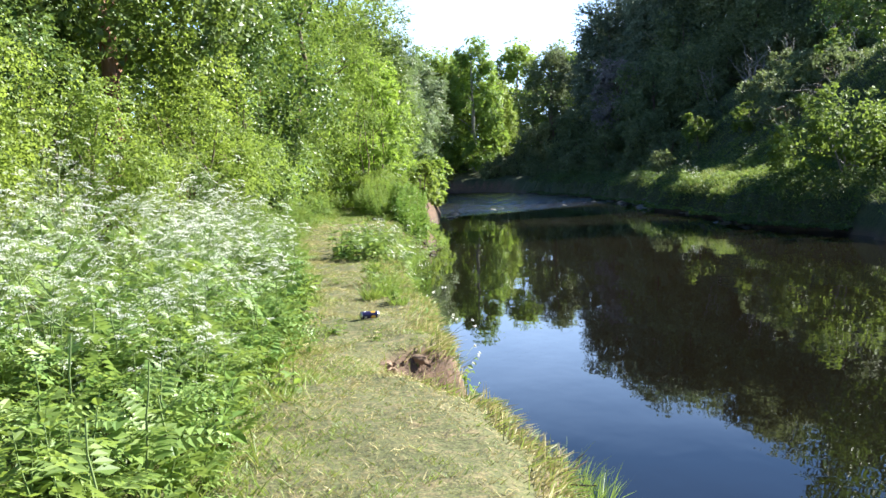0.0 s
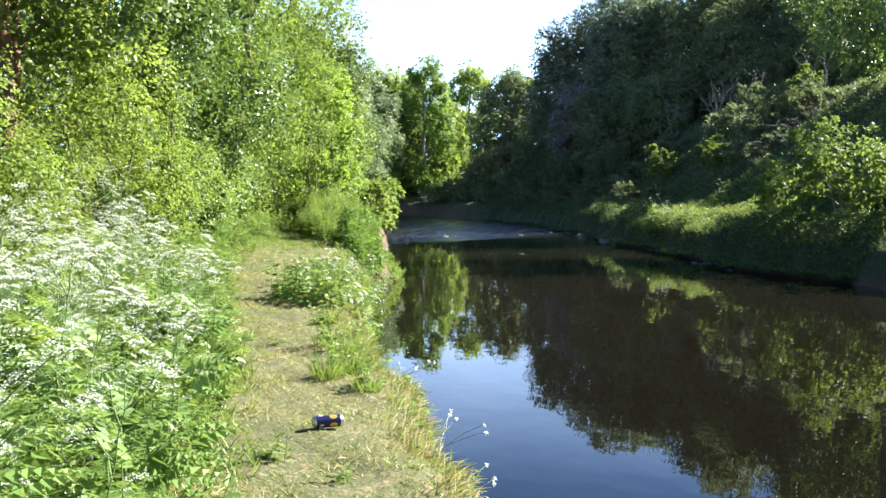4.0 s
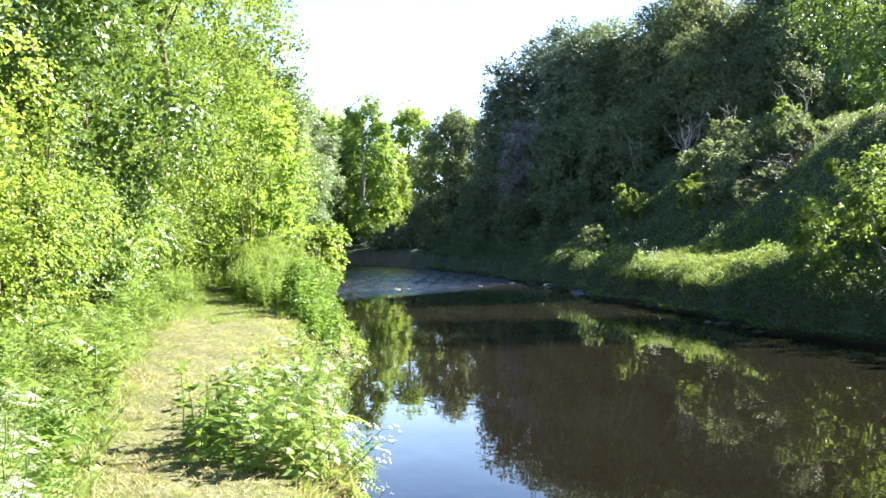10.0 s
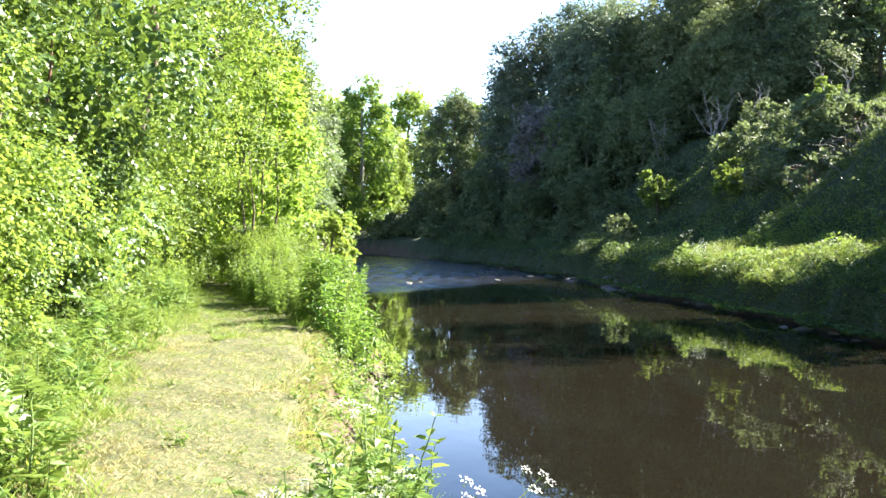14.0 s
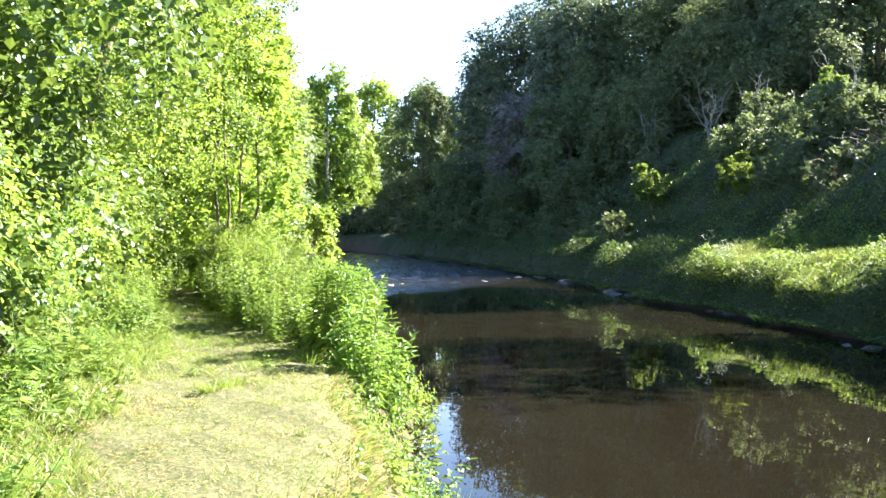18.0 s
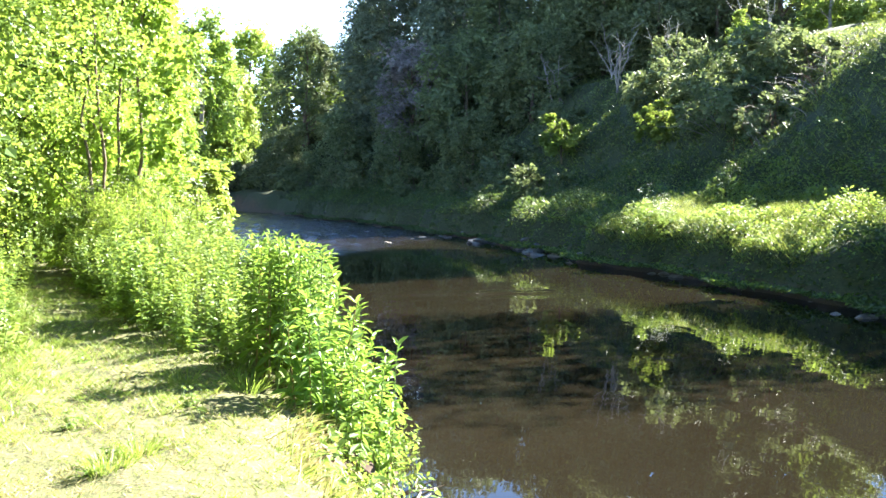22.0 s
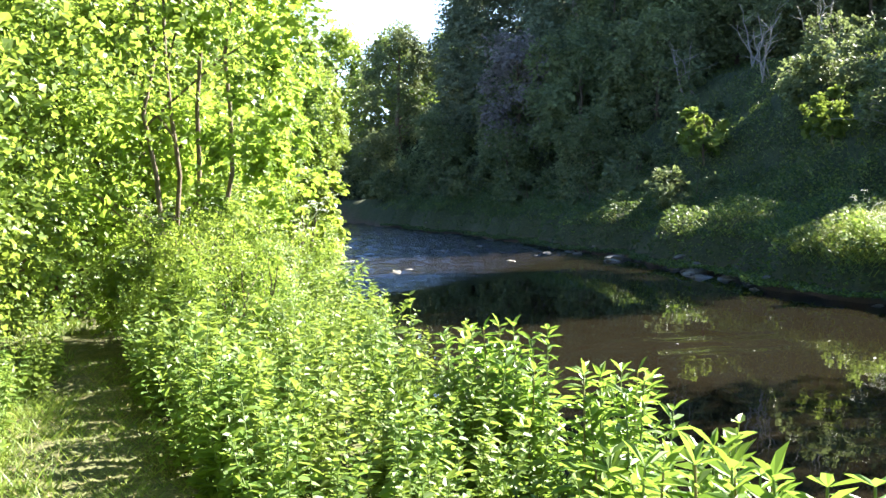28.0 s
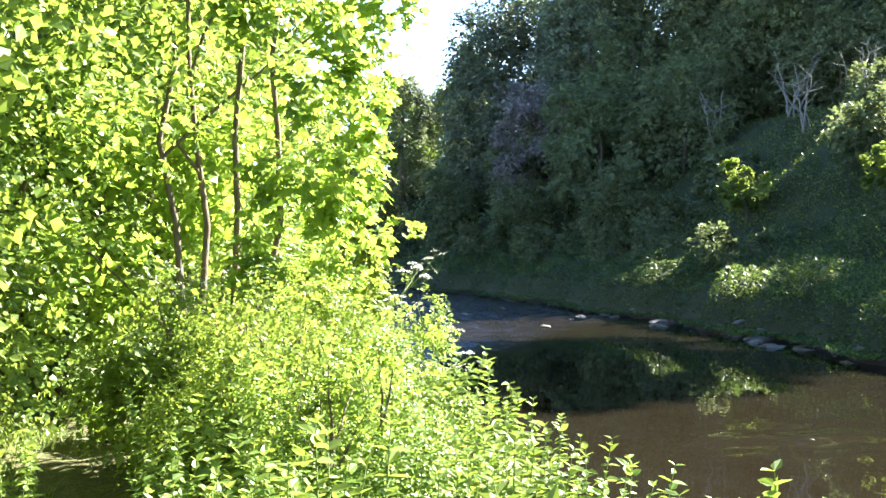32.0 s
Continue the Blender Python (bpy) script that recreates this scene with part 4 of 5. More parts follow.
for x, y, lean, s in ((-0.8, 16.0, 38, 1.0), (-0.74, 16.5, 45, 0.95), (-0.78, 15.6, 40, 0.9), (-0.85, 17.5, 25, 1.35), (-0.72, 17.0, 48, 0.9)):
    copy_thing(bank_parsley[0], pose(x, y, hz(x, y), r.uniform(-8, 8), lean, 0) @ pose(0, 0, 0, 0, 0, r.uniform(0, 360)) @ Matrix.Diagonal((s, s, s, 1)))
small_nettle = [nettle(0, 0, 90 + i, h, 5, "leafy green herb clump on the river bank", "herbs on the bank", "bank_herb") for i, h in enumerate((0.42, 0.5))]
scatter_things(small_nettle, [(-1.45, 16.3), (-1.2, 16.7), (-1.5, 17.1), (-1.3, 17.6), (-0.95, 17.9), (-1.1, 18.8), (-0.95, 19.6), (-1.4, 18.0), (-1.0, 16.0), (-0.9, 22.4), (-0.85, 23.6), (-0.75, 24.3), (-0.8, 25.4), (-0.7, 26.1), (-1.0, 20.2), (-1.55, 16.7)], r)

for k in range(100):
    y = r.uniform(18.5, 28) if k < 52 else r.uniform(10.5, 17) if k < 60 else r.uniform(25.6, 32.5)
    x = float(lip(y)) + r.uniform(0.0, 0.6) * float(np.interp(y, BANK_Y, BANK_W))
    s = r.uniform(0.3, 0.5) if y < 27.2 else r.uniform(0.4, 0.75)
    copy_thing(small_nettle[k % 2], pose(x, y, hz(x, y), r.uniform(-15, 15), r.uniform(40, 85), r.uniform(-30, 30)) @ Matrix.Diagonal((s, s, s, 1)))

thicket = [nettle(0, 0, 100 + i, h, n, "tall sunlit nettle clump between path and river", "nettle thicket by the river") for i, (h, n) in enumerate(((0.95, 9), (1.05, 9), (0.85, 9)))]
spots = []
for _ in range(4000):
    y = r.uniform(28.7, 38.5)
    x = r.uniform(-3.2, -0.4)
    if lip(y) - 0.1 > x > np.interp(y, [28.3, 29.6, 31, 33, 35, 38.5], [-1.3, -1.85, -2.2, -2.5, -2.85, -3.0]) and all((x - a) ** 2 + (y - b) ** 2 > 0.28 ** 2 for a, b in spots):
        spots.append((x, y))
scatter_things(thicket, spots[:125], r, 0.7, 1.0)
for x, y in ((-3.4, 31.3), (-3.65, 31.6), (-3.5, 31.95), (-3.8, 32.2), (-3.5, 32.5), (-3.75, 32.8), (-3.55, 33.2), (-3.8, 33.5), (-3.6, 33.9), (-3.8, 31.2), (-3.9, 32.6), (-3.5, 34.5), (-3.45, 35.1), (-3.95, 33.3)):
    s = r.uniform(0.75, 0.95)
    copy_thing(thicket[r.integers(0, 3)], pose(x, y, hz(x, y), r.uniform(-6, 6), r.uniform(-6, 6), r.uniform(0, 360)) @ Matrix.Diagonal((s, s, s, 1)))
for k in range(9):
    y = 31.1 + 0.5 * k
    x = -2.05 - 0.09 * (y - 31) - 0.1 * (k % 2)
    s = r.uniform(1.05, 1.25)
    copy_thing(thicket[k % 3], pose(x, y, hz(x, y), r.uniform(-6, 6), r.uniform(-6, 6), r.uniform(0, 360)) @ Matrix.Diagonal((s, s, s, 1)))
balsams = [balsam(0, 0, 120 + i, h, 5) for i, h in enumerate((1.02, 0.92, 0.8))]
scatter_things(balsams, [(-1.3, 28.35), (-1.1, 28.0), (-0.95, 27.6), (-1.05, 28.5), (-0.8, 28.1), (-0.8, 28.7), (-1.2, 28.8), (-0.65, 28.4), (-0.95, 29.0), (-0.6, 29.1), (-0.75, 29.5), (-1.15, 27.75), (-0.95, 30.0), (-0.65, 30.4), (-0.7, 27.9), (-1.4, 28.7)], r, 0.85, 1.1, 6)
for i, (x, y) in enumerate(((-1.0, 31.5), (-0.9, 31.65), (-1.08, 31.65), (-0.85, 31.35), (-0.97, 31.3), (-0.75, 31.55), (-0.8, 30.4), (-0.7, 30.75))):
    s = r.uniform(0.82, 0.92)
    copy_thing(balsams[i % 3], pose(x, y, hz(x, y), r.uniform(-6, 6), r.uniform(-6, 6), r.uniform(0, 360)) @ Matrix.Diagonal((s, s, s, 1)))

for x, y in ((-0.75, 11.3), (-0.6, 11.6), (-0.7, 12.5), (-0.85, 12.8), (-0.68, 13.5), (-0.5, 11.0), (-0.95, 14.1)):
    s = r.uniform(0.45, 0.65)
    copy_thing(small_nettle[0], pose(x, y, hz(x, y), 0, 0, r.uniform(0, 360)) @ Matrix.Diagonal((s, s, s, 1)))
i = 0
for x, y, h, n in ((-0.78, 11.2, 0.32, 90), (-0.62, 11.5, 0.36, 90), (-0.72, 12.4, 0.34, 80), (-0.85, 12.7, 0.3, 70), (-0.6, 12.9, 0.3, 70), (-0.7, 13.6, 0.28, 70), (-0.5, 11.9, 0.3, 60), (-0.95, 14.2, 0.25, 60), (-0.5, 10.9, 0.22, 60), (-0.85, 20.8, 0.3, 70), (-0.9, 21.6, 0.3, 60), (-0.85, 23.0, 0.3, 60), (-0.8, 24.9, 0.3, 60), (-0.75, 27.2, 0.28, 60), (-1.5, 28.2, 0.3, 70), (-1.9, 28.5, 0.25, 60), (-2.2, 26.6, 0.22, 60), (-2.35, 26.3, 0.2, 60), (-1.2, 7.4, 0.2, 60), (-1.35, 9.9, 0.2, 60)):
    tuft(x, y, 200 + i, h * 0.8, int(n * 1.7), mat=LEAF_NETTLE)
    i += 1
for x, y, z in ((0.68, 6.35, -0.62), (0.8, 6.2, -0.66), (0.62, 6.6, -0.62), (-0.75, 23.9, -0.55), (-0.7, 24.4, -0.55), (-0.85, 23.4, -0.5), (-0.72, 20.6, -0.55), (-0.7, 21.3, -0.55)):
    tuft(x, y, 200 + i, 0.38, 90, z, "clump of rushes growing at the waterline", None, 0.25)
    i += 1

# stalks with small white heads that lean out over the water
def stalks(x, y, seed, n, tall):
    r = np.random.default_rng(seed)
    t = thing("meadow_flower", x, y, "thin meadow flower stalks with small white heads", "plant", "flowers on the bank edge")
    for i in range(n):
        g, q = Geo(), Geo()
        p = bent((r.normal(0, 0.05), r.normal(0, 0.05), -0.02), (r.uniform(0, 0.35), r.normal(0, 0.18), tall * r.uniform(0.5, 1.0)), r, 6, 0.2, 0.05)
        tube(g, p, np.linspace(0.0022, 0.0014, 6), 4)
        part("stalk", g, STEM, t)
        m = 12
        scatter(q, DIAMOND, p[-1] + r.normal(0, 0.004, (m, 3)), sphere_dirs(r, m), sphere_dirs(r, m), 0.016, 0, 1.4)
        part("flower_head", q, PETAL, t)


for x, y, seed, n, tall in ((-0.05, 9.9, 301, 7, 0.22), (-0.1, 10.4, 302, 6, 0.2), (-0.3, 11.6, 303, 4, 0.16), (0.65, 6.1, 304, 4, 0.2), (-0.5, 13.4, 305, 4, 0.2), (-0.6, 24.6, 306, 4, 0.25)):
    stalks(x, y, seed, n, tall)

# flowering plants on the far bank
far_parsley = [cow_parsley(0, 0, 95 + i, h, n, "pale flowering umbel plant on the sunlit far bank", "umbel plants on the far bank") for i, (h, n) in enumerate(((0.8, 10), (1.2, 9)))]
scatter_things(far_parsley, [(10.2, 45.2), (12.8, 46.5), (10.5, 45.6), (10.0, 45.5), (10.3, 45.0)], r, 0.85, 1.05)


# ---- stones, roots and clods ----
def lump(name, x, y, z, size, seed, mat, label, category, group, flat=0.55):
    bm = bmesh.new()
    bmesh.ops.create_icosphere(bm, subdivisions=2, radius=1)
    r = np.random.default_rng(seed)
    off = Vector(r.uniform(-50, 50, 3))
    sx, sy = r.uniform(0.75, 1.35), r.uniform(0.7, 1.1)
    for v in bm.verts:
        k = 1 + 0.55 * noise.noise(v.co * 1.2 + off) + 0.3 * noise.noise(v.co * 2.7 + off)
        v.co = Vector((v.co.x * k * sx, v.co.y * k * sy, v.co.z * k * flat)) * size
    me = bpy.data.meshes.new(name)
    bm.to_mesh(me)
    bm.free()
    me.materials.append(mat)
    ob = new(name, me)
    ob.matrix_basis = pose(x, y, z, r.uniform(-9, 9), r.uniform(-9, 9), r.uniform(0, 360))
    return tagged(ob, label, category, group)


seed = 400
for y in np.concatenate([r.normal(36, 1.2, 7), r.normal(46, 1.5, 6), r.normal(51, 1.5, 12), r.normal(57, 2, 9), r.uniform(58, 76, 14)]):
    x = float(shore(y)) + r.uniform(-0.5, 0.15)
    lump("river_stone", x, y, max(hz(x, y), WATER - 0.06) + 0.02, r.uniform(0.06, 0.2), seed, STONE, "grey weathered stone at the edge of the water", "stone", "stones along the far shore")
    seed += 1
for x, y, sz in ((9.25, 36.1, 0.24), (9.6, 36.3, 0.16), (10.3, 36.6, 0.24), (9.0, 36.6, 0.14), (9.9, 36.2, 0.12), (8.1, 59.6, 0.25), (7.5, 58.8, 0.15), (9.3, 56.6, 0.4), (8.9, 56.0, 0.25), (9.5, 51.9, 0.4), (9.1, 51.4, 0.25), (9.0, 50.4, 0.3), (2.4, 54.4, 0.22), (2.9, 55.0, 0.15), (6.2, 57.0, 0.16), (5.2, 62, 0.15), (7.0, 64, 0.2), (4.2, 41.0, 0.09), (4.5, 41.15, 0.07), (0.35, 50.5, 0.35), (0.5, 49.5, 0.3), (0.2, 47.5, 0.3), (0.6, 51.5, 0.25)):
    lump("river_stone", x, y, WATER - 0.02, sz * 0.85, seed, STONE, "pale stone standing out of the shallow water", "stone", "stones in the shallows", 0.42)
    seed += 1
for k in range(60):
    y = 7.95 + r.normal(0, 0.24)
    x = float(lip(y)) + r.uniform(-0.06, 0.2)
    lump("soil_clod", x, y, hz(x, y) + 0.005, r.uniform(0.015, 0.055), seed, SOIL_TAN, "crumbled tan soil clod from the bank", "soil", "clods in the eroded bank", 0.8)
    seed += 1
for k in range(16):
    y = r.uniform(26.9, 28.7)
    x = float(lip(y)) + r.uniform(0.15, 0.5)
    lump("soil_clod", x, y, max(hz(x, y), WATER) + 0.02, r.uniform(0.03, 0.08), seed, SOIL, "fallen earth lump at the foot of the bank", "soil", "lumps at the bank foot", 0.7)
    seed += 1


def roots(x, y, z, seed, n, reach):
    r = np.random.default_rng(seed)
    t = thing("dead_branch", x, y, "dead grey branch lying at the bank foot", "branch", z=z)
    for i in range(n):
        g = Geo()
        tube(g, bent((r.normal(0, 0.05), r.normal(0, 0.1), -0.03), (reach * r.uniform(0.4, 1.0), r.normal(0, 0.35) * reach, r.uniform(-0.02, 0.14)), r, 7, 0.1, 0.12), np.linspace(0.016, 0.004, 7), 5)
        part("twig", g, BARK_PALE if i % 2 else BARK, t, smooth=True)


for x, y, z, seed2, n, reach in ((-0.45, 28.3, WATER + 0.05, 501, 5, 0.35), (0.45, 6.3, -0.5, 503, 5, 0.4), (12.0, 33.2, 0.1, 505, 7, 2.0)):
    roots(x, y, z, seed2, n, reach)


# ---- drinks can ----
def drinks_can(x, y, turn):
    m_blue = plain_material("blue printed metal", (0.014, 0.014, 0.07), (0.022, 0.022, 0.1), 30, 0.32, 0.03, 0.3)
    m_gold = plain_material("gold printed metal", (0.6, 0.36, 0.05), (0.7, 0.45, 0.1), 30, 0.35, 0.0, 0.3)
    m_metal = plain_material("bare aluminium", (0.6, 0.6, 0.62), (0.75, 0.75, 0.76), 40, 0.3, 0.05, 1.0)
    m_white = plain_material("white print", (0.7, 0.7, 0.72), (0.8, 0.8, 0.8), 30, 0.4, 0.0)
    t = thing("drinks_can", x, y, "empty dented blue drinks can with gold emblems lying on the grass", "can", z=hz(x, y) + 0.036)
    R, L = 0.033, 0.168

    def ring(z, rad, n=28):
        a = np.linspace(0, 2 * np.pi, n, endpoint=False)
        dent = 1 - 0.06 * np.exp(-((z - 0.02) / 0.03) ** 2) * (np.cos(a - 1.2) > 0.3)
        return np.stack([rad * np.cos(a) * dent, rad * np.sin(a) * dent, np.full(n, z)], 1)

    def lathe(profile, n=28):
        g = Geo()
        v = np.concatenate([ring(z, q, n) for z, q in profile])
        f = [(i * n + j, i * n + (j + 1) % n, (i + 1) * n + (j + 1) % n, (i + 1) * n + j) for i in range(len(profile) - 1) for j in range(n)]
        g.add(v, np.array(f))
        return g

    part("body", lathe([(z, R) for z in np.linspace(-0.066, 0.066, 12)]), m_blue, t, smooth=True)
    part("shoulder", lathe([(0.066, R), (0.072, R * 0.97), (0.078, R * 0.86), (0.08, R * 0.83), (0.0815, R * 0.86), (0.083, R * 0.84), (0.0815, R * 0.8), (0.079, R * 0.78), (0.0785, 0.001)]), m_metal, t, "bare metal top with rim", True)
    part("base", lathe([(-0.066, R), (-0.073, R * 0.96), (-0.08, R * 0.8), (-0.081, R * 0.72), (-0.076, R * 0.6), (-0.073, R * 0.3), (-0.072, 0.001)]), m_metal, t, "bare metal domed base", True)
    for a0 in (0.9, 2.4, 3.9, 5.4):
        g = Geo()
        q = np.linspace(0, 2 * np.pi, 20, endpoint=False)
        aa, zz = a0 + 0.45 * np.cos(q), 0.028 + 0.022 * np.sin(q)
        v = np.stack([(R + 0.0006) * np.cos(aa), (R + 0.0006) * np.sin(aa), zz], 1)
        v = np.concatenate([v, [((R + 0.002) * math.cos(a0), (R + 0.002) * math.sin(a0), 0.028)]])
        g.add(v, np.array([(20, i, (i + 1) % 20) for i in range(20)]))
        part("emblem", g, m_gold, t, "gold oval emblem")
    for k, a0 in enumerate((0.6, 1.05, 1.5, 1.95, 3.7, 4.15, 4.6)):
        g = Geo()
        aa = np.linspace(a0, a0 + 0.24, 5)
        v = np.concatenate([np.stack([(R + 0.0007) * np.cos(aa), (R + 0.0007) * np.sin(aa), np.full(5, z)], 1) for z in (-0.05, -0.028)])
        g.add(v, np.array([(i, i + 1, i + 6, i + 5) for i in range(4)]))
        part("print_bar", g, m_white, t, "white printed bar")
    t.matrix_basis = pose(x, y, hz(x, y) + 0.04, 0, 0, turn) @ pose(0, 0, 0, 0, 90, 0) @ pose(0, 0, 0, 0, 0, 75)


drinks_can(-0.69, 9.5, 18)


# ---- grass ----
def patch(x, y):
    return 0.5 + 0.25 * np.sin(1.9 * x + 1.3 * y + 1.1 * np.sin(0.9 * y)) + 0.25 * np.sin(4.7 * x - 2.9 * y + 2 * np.sin(1.7 * x))


def blades(name, x, y, tall, wide, lay, mats, choice, r, label, out=None, lift=0.0, simple=False):
    """Single blades of grass, each bent a little."""
    n = len(x)
    g = Geo()
    base = np.stack([x, y, height(x, y) - 0.01 + lift], 1)
    a = r.uniform(0, 2 * np.pi, n)
    d = np.stack([np.cos(a), np.sin(a), np.zeros(n)], 1) * lay + (0, 0, 1)
    if out is not None:
        d = d + out
    d = unit(d)
    side = unit(np.cross(d, unit(r.normal(size=(n, 3))))) * wide
    tip = base + d * tall[:, None]
    mid = base + d * tall[:, None] * 0.55 + (0, 0, 1) * (tall * 0.08)[:, None]
    v = np.stack([base - side, base + side, mid + side * 0.7, tip, mid - side * 0.7], 1)
    f = np.array([(0, 1, 2, 4), (4, 2, 3, 3)])
    for m in range(len(mats)):
        w = np.nonzero(choice == m)[0]
        if len(w):
            k = (np.arange(len(w)) * 5)[:, None]
            if simple:
                g.add(v[w][:, [0, 1, 3]].reshape(-1, 3), (np.arange(len(w)) * 3)[:, None] + np.array([[0, 1, 2]]), m)
                continue
            vv = v[w].reshape(-1, 3)
            g.add(vv, k + np.array([[0, 1, 2]]), m)
            n0 = g.n
            g.n = n0 - len(vv)
            for tri in ((0, 2, 4), (4, 2, 3)):
                g.loops.append((k + np.array([tri]) + g.n).ravel())
                g.sizes.append(np.full(len(w), 3))
                g.mats.append(np.full(len(w), m))
            g.n = n0
    ob = part(name, g, mats)
    return tagged(ob, label, "grass", kind="stuff")


def leafage(name, x, y, z, size, mats, choice, r, label, template=DIAMOND, out=(0, 0, 0)):
    """A mat of small leaves over the ground."""
    g = Geo()
    for m in range(len(mats)):
        w = np.nonzero(choice == m)[0]
        k = len(w)
        a = r.uniform(0, 6.28, k)
        d = np.stack([np.cos(a), np.sin(a), r.uniform(-0.5, 0.9, k)], 1) + out
        scatter(g, template, np.stack([x[w], y[w], z[w]], 1), d, (0, 0, 1) + 0.55 * r.normal(size=(k, 3)), size * r.uniform(0.6, 1.3, k), m)
    return tagged(part(name, g, mats), label, "undergrowth", kind="stuff")


r = np.random.default_rng(9)
n = 36000
y = 2.0 + 34 * r.uniform(0, 1, n) ** 0.95
x = verge(y) - 0.4 + r.uniform(0, 1, n) * (lip(y) - verge(y) + 0.45)
big = patch(x * 0.37 + 5, y * 0.31)
bare = patch(x * 1.7 + 2, y * 1.9) + 0.25 * r.normal(size=n)
x, y, big = x[bare > 0.26], y[bare > 0.26], big[bare > 0.26]
hay_like = (patch(x, y) * 0.35 + big * 0.45 + 0.3 * r.uniform(0, 1, len(x)) > 0.6).astype(int)
vigour = r.uniform(0.4, 1.1, len(x)) + 0.8 * (r.uniform(0, 1, len(x)) < 0.13)
per = 8
x, y, big, hay_like, vigour = (np.repeat(v, per) for v in (x, y, big, hay_like, vigour))
n = len(x)
x, y = x + 0.022 * r.normal(size=n), y + 0.022 * r.normal(size=n)
dry = np.where(r.uniform(0, 1, n) < 0.2, 1 - hay_like, hay_like)
dry[(dry == 0) & (r.uniform(0, 1, n) < 0.35)] = 2
# Past y 26 straw gives way to green, partly to paint path shade.
dry[(y > 26 + 2 * r.uniform(0, 1, n)) & (dry == 1) & (r.uniform(0, 1, n) < 0.8)] = 2
edge = np.clip(1 - (x - verge(y)) / 0.5, 0, 1.4)
blades("path_grass", x, y, r.uniform(0.018, 0.048, n) * vigour * (1 + 1.4 * edge * r.uniform(0.3, 1, n) + 0.8 * np.clip((y - 25.5) / 3, 0, 1)), 0.0036, 1.2, [GRASS, STRAW, LEAF_NETTLE], dry, r, "short mown grass of the path mixed with dry blades", simple=True)
n = 17000
y = 2.0 + 28 * r.uniform(0, 1, n) ** 0.85
x = verge(y) - 0.05 + r.uniform(0, 1, n) * (lip(y) - verge(y))
keep = patch(x, y) + 0.3 * r.normal(size=n) > 0.55
x, y = x[keep], y[keep]
blades("hay", x, y, r.uniform(0.025, 0.085, len(x)), 0.002, 9.0, [STRAW], np.zeros(len(x), int), r, "loose dry hay lying on the mown path", lift=0.02)
n = 15000
y = r.uniform(3, 34, n)
x = lip(y) + r.normal(-0.06, 0.07, n)
keep = (y < 7.1) | (y > 8.35) | (r.uniform(0, 1, n) < 0.04)
x, y = x[keep], y[keep]
n = len(x)
blades("bank_fringe_grass", x, y, r.uniform(0.06, 0.18, n), 0.0036, 0.8, [GRASS, STRAW], (r.uniform(0, 1, n) < 0.6).astype(int), r, "long half-dry grass hanging over the bank edge", np.array((0.8, 0, -0.5)))
n = 30000
y = np.concatenate([r.uniform(2.5, 15, n // 5), r.uniform(13, 39, n - n // 5)])
away = r.uniform(0, 1, n) ** 1.2 * 2.0
x = verge(y) + 0.1 - away + 0.1 * np.sin(3 * y) + 0.06 * np.sin(7.3 * y)
blades("verge_grass", x, y, r.uniform(0.06, 0.16, n) + 0.2 * np.clip(away, 0, 1) * r.uniform(0, 1, n), 0.0042, 0.9, [GRASS, LEAF_NETTLE], (r.uniform(0, 1, n) < 0.3).astype(int), r, "tall fresh grass along the path's edge")
n = 90000
y = 28 + 58 * r.uniform(0, 1, n) ** 1.1
e = r.uniform(0, 1, n) ** 1.2 * 16 + 0.4
x = shore(y) + e
bunch = patch(x * 0.6, y * 0.6) + 0.2 * r.normal(size=n) > 0.18
x, y = x[bunch], y[bunch]
low_y = np.concatenate([r.uniform(39, 47.5, 15000), r.uniform(2, 29, 18000)])
y = np.concatenate([y, low_y])
x = np.concatenate([x, shore(low_y) + 0.2 + np.where(low_y > 38, 4, 12) * r.uniform(0, 1, 33000)])
# Share of dark blades by y paints the sun patch and the shade around.
blades("hillside_grass", x, y, r.uniform(0.12, 0.38, len(x)), 0.01, 1.0, [GRASS, LEAF_SHADED], (r.uniform(0, 1, len(x)) < np.where((y > 39) & (y < 47.5), 0.25, np.where(y < 60, 0.55, 0.85))).astype(int), r, "long rough grass on the far bank and slope", np.array((-0.08, 0, 0)), simple=True)

# rank herbs that cover the far bank and hang over its foot
n = 92000
y = 29 + 52 * r.uniform(0, 1, n) ** 1.15
e = r.uniform(0, 1, n) ** 1.45 * 5.4 - 0.5
x = shore(y) + e
mound = np.clip(patch(x * 0.8, y * 0.5 + 1) + 0.35 * patch(x * 2.1 + 3, y * 1.7) - 0.1, 0.12, 1.1)
keep = (e < 1.6) | (mound > 0.42)
x, y, e, mound = x[keep], y[keep], e[keep], mound[keep]
q = r.uniform(0, 1, len(x))
z = np.maximum(height(x, y), WATER + 0.16 - 0.1 * q) + q ** 0.6 * 0.5 * mound * np.clip(0.35 + e, 0.25, 1)
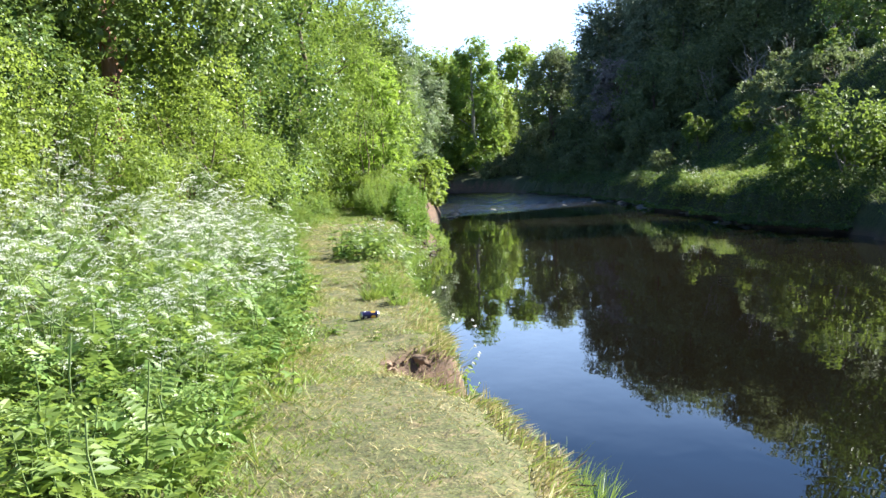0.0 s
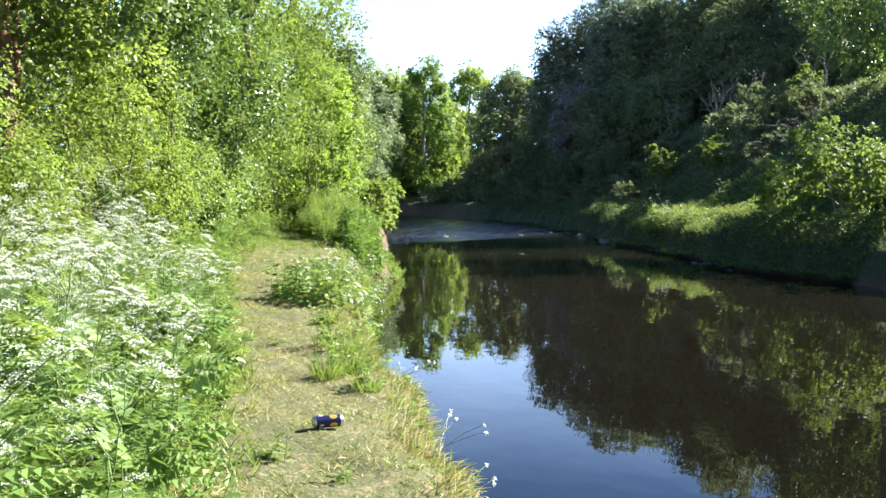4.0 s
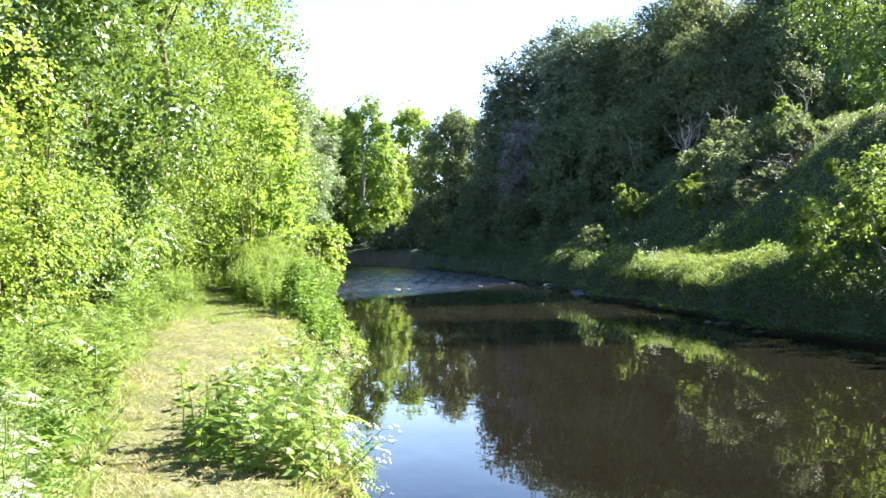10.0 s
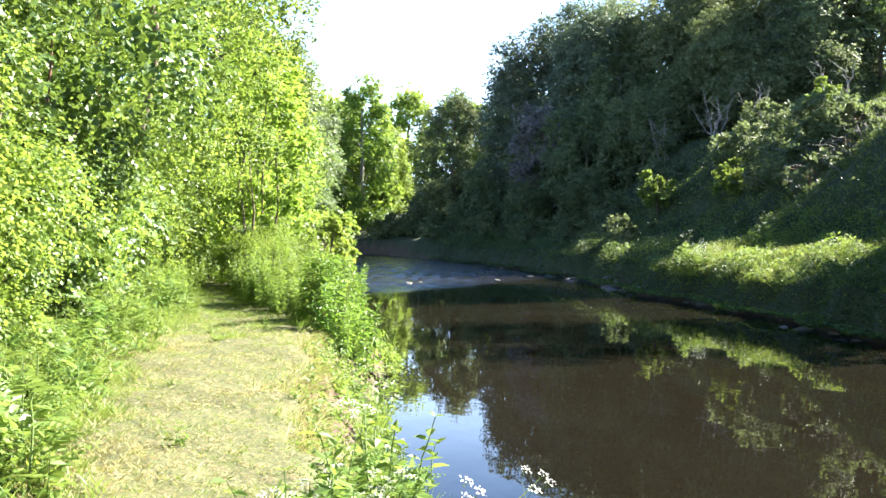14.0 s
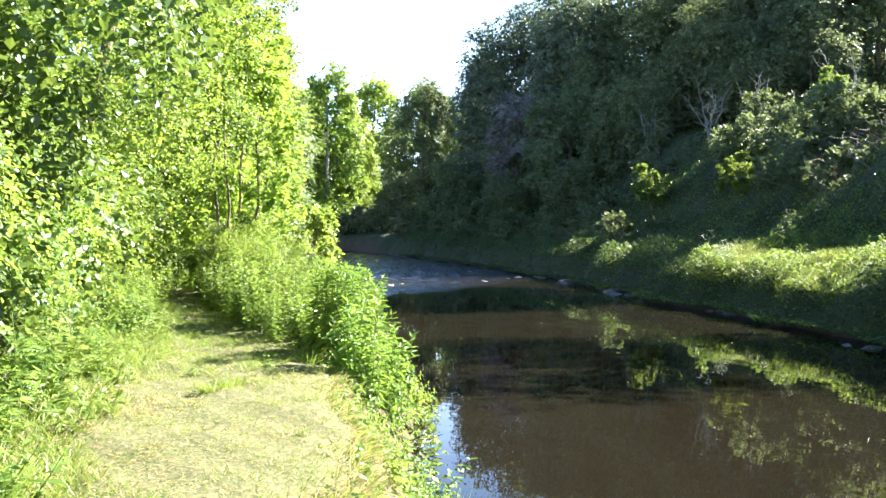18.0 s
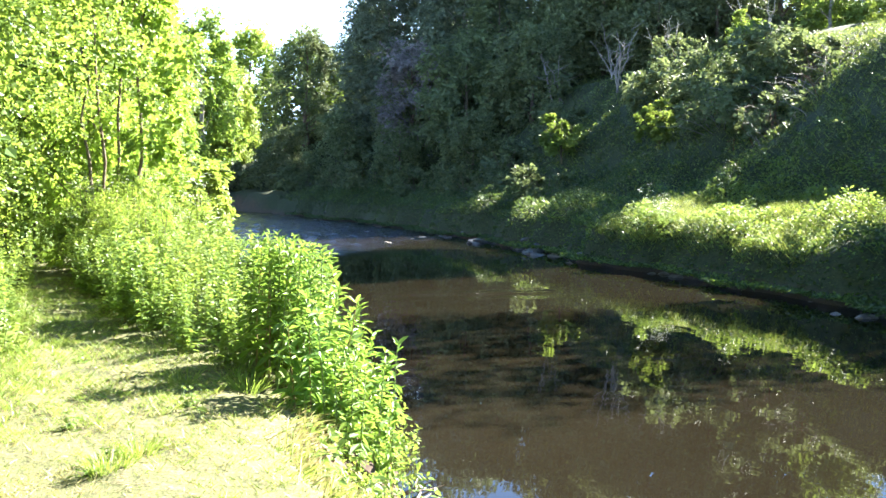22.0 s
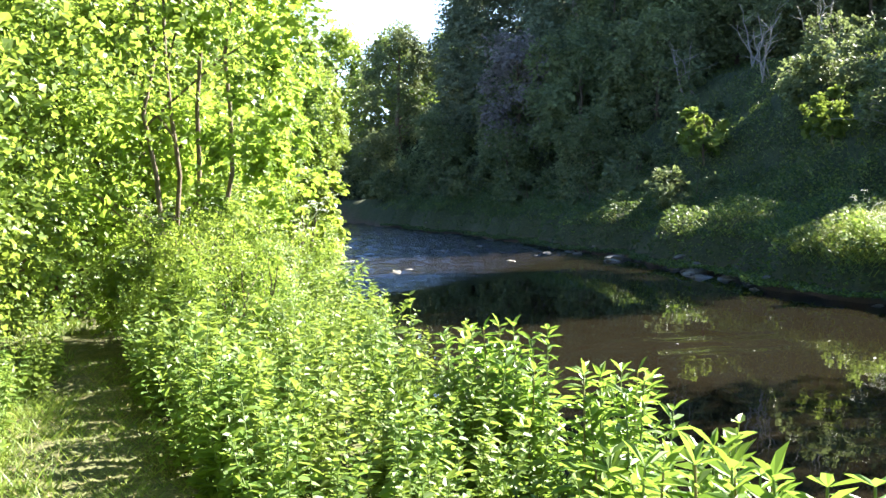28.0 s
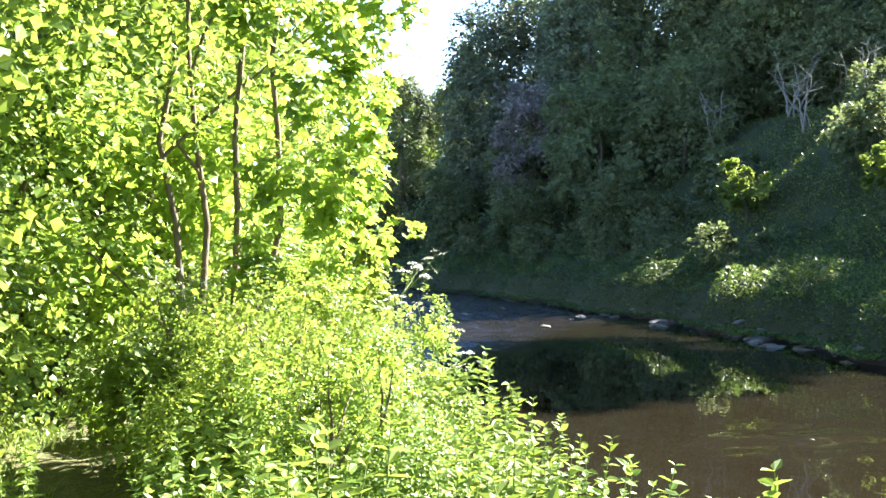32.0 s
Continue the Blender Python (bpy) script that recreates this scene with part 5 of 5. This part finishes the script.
# Sunlight put into leaf choice: bright at y 39 to 47.5, dark around.
leafage("bank_undergrowth", x, y, z, 0.092, [LEAF_SHRUB, LEAF_SHADED, LEAF_NETTLE], np.where((y > 39) & (y < 47.5) & (e > 0.55) & (r.uniform(0, 1, len(x)) < 0.8), 0, (r.uniform(0, 1, len(x)) < np.where((y < 54) & (y > 37), 0.3, 0.05)) + 1), r, "rank green herbs covering the shaded far bank", DIAMOND, (-0.25, 0, 0))
n = 46000
y = 36 + 30 * r.uniform(0, 1, n)
e = 3.4 + 8 * r.uniform(0, 1, n)
x = shore(y) + e
mound = np.clip(patch(x * 1.3, y * 0.9 + 4) + 0.5 * patch(x * 3.1 + 3, y * 2.7) - 0.3, 0, 1.1)
keep = mound > 0.2
x, y, mound = x[keep], y[keep], mound[keep]
# Darkened leaves in the mix carry part of the slope's shade.
leafage("slope_herbs", x, y, height(x, y) + r.uniform(0, 1, len(x)) ** 0.7 * 0.42 * mound, 0.11, [LEAF_SHADED, LEAF_WOOD, GRASS], r.choice(3, len(x), p=(0.45, 0.35, 0.2)), r, "tangled low herbs on the steep shaded slope", DIAMOND, (-0.3, 0, 0.3))
n = 15000
y = np.concatenate([r.uniform(24.8, 40, n - 6000), r.uniform(9.5, 19, 2000), r.uniform(19, 25.5, 4000)])
q = r.uniform(0, 1, n)
x = lip(y) - 0.06 + (0.2 + 0.7 * np.interp(y, BANK_Y, BANK_W)) * q + r.normal(0, 0.05, n)
z = np.maximum(height(x, y), WATER + 0.1) + r.uniform(0, 0.1, n)
end = (y > 26) & (y < 30.5) & (r.uniform(0, 1, n) < 0.75)
z = np.where(end, WATER + 0.1 + 0.75 * r.uniform(0, 1, n), z)
x = np.where(end, lip(y) + 0.24 - 0.2 * (z - WATER) + r.normal(0, 0.05, n), x)
keep = patch(x * 3, y * 1.3 + 2) + 0.25 * r.normal(size=n) > np.where(y > 26.5, 0.1, np.where(y > 19, 0.4, 0.55))
leafage("bank_creeper", x[keep], y[keep], z[keep], 0.06, [LEAF_NETTLE, LEAF_PARSLEY], r.integers(0, 2, keep.sum()), r, "small creeping leaves hanging down the cut bank", OVATE, (0.5, 0, -0.6))

scatter_things([cow_parsley(0, 0, 97, 1.15, 10, "white flowering umbel plant below the sapling", "umbel plants below the sapling")], [(-2.55, 36.4), (-2.4, 36.7), (-2.1, 36.6), (-1.3, 36.0), (-1.45, 36.2), (-2.7, 36.8)], r, 0.85, 1.1)
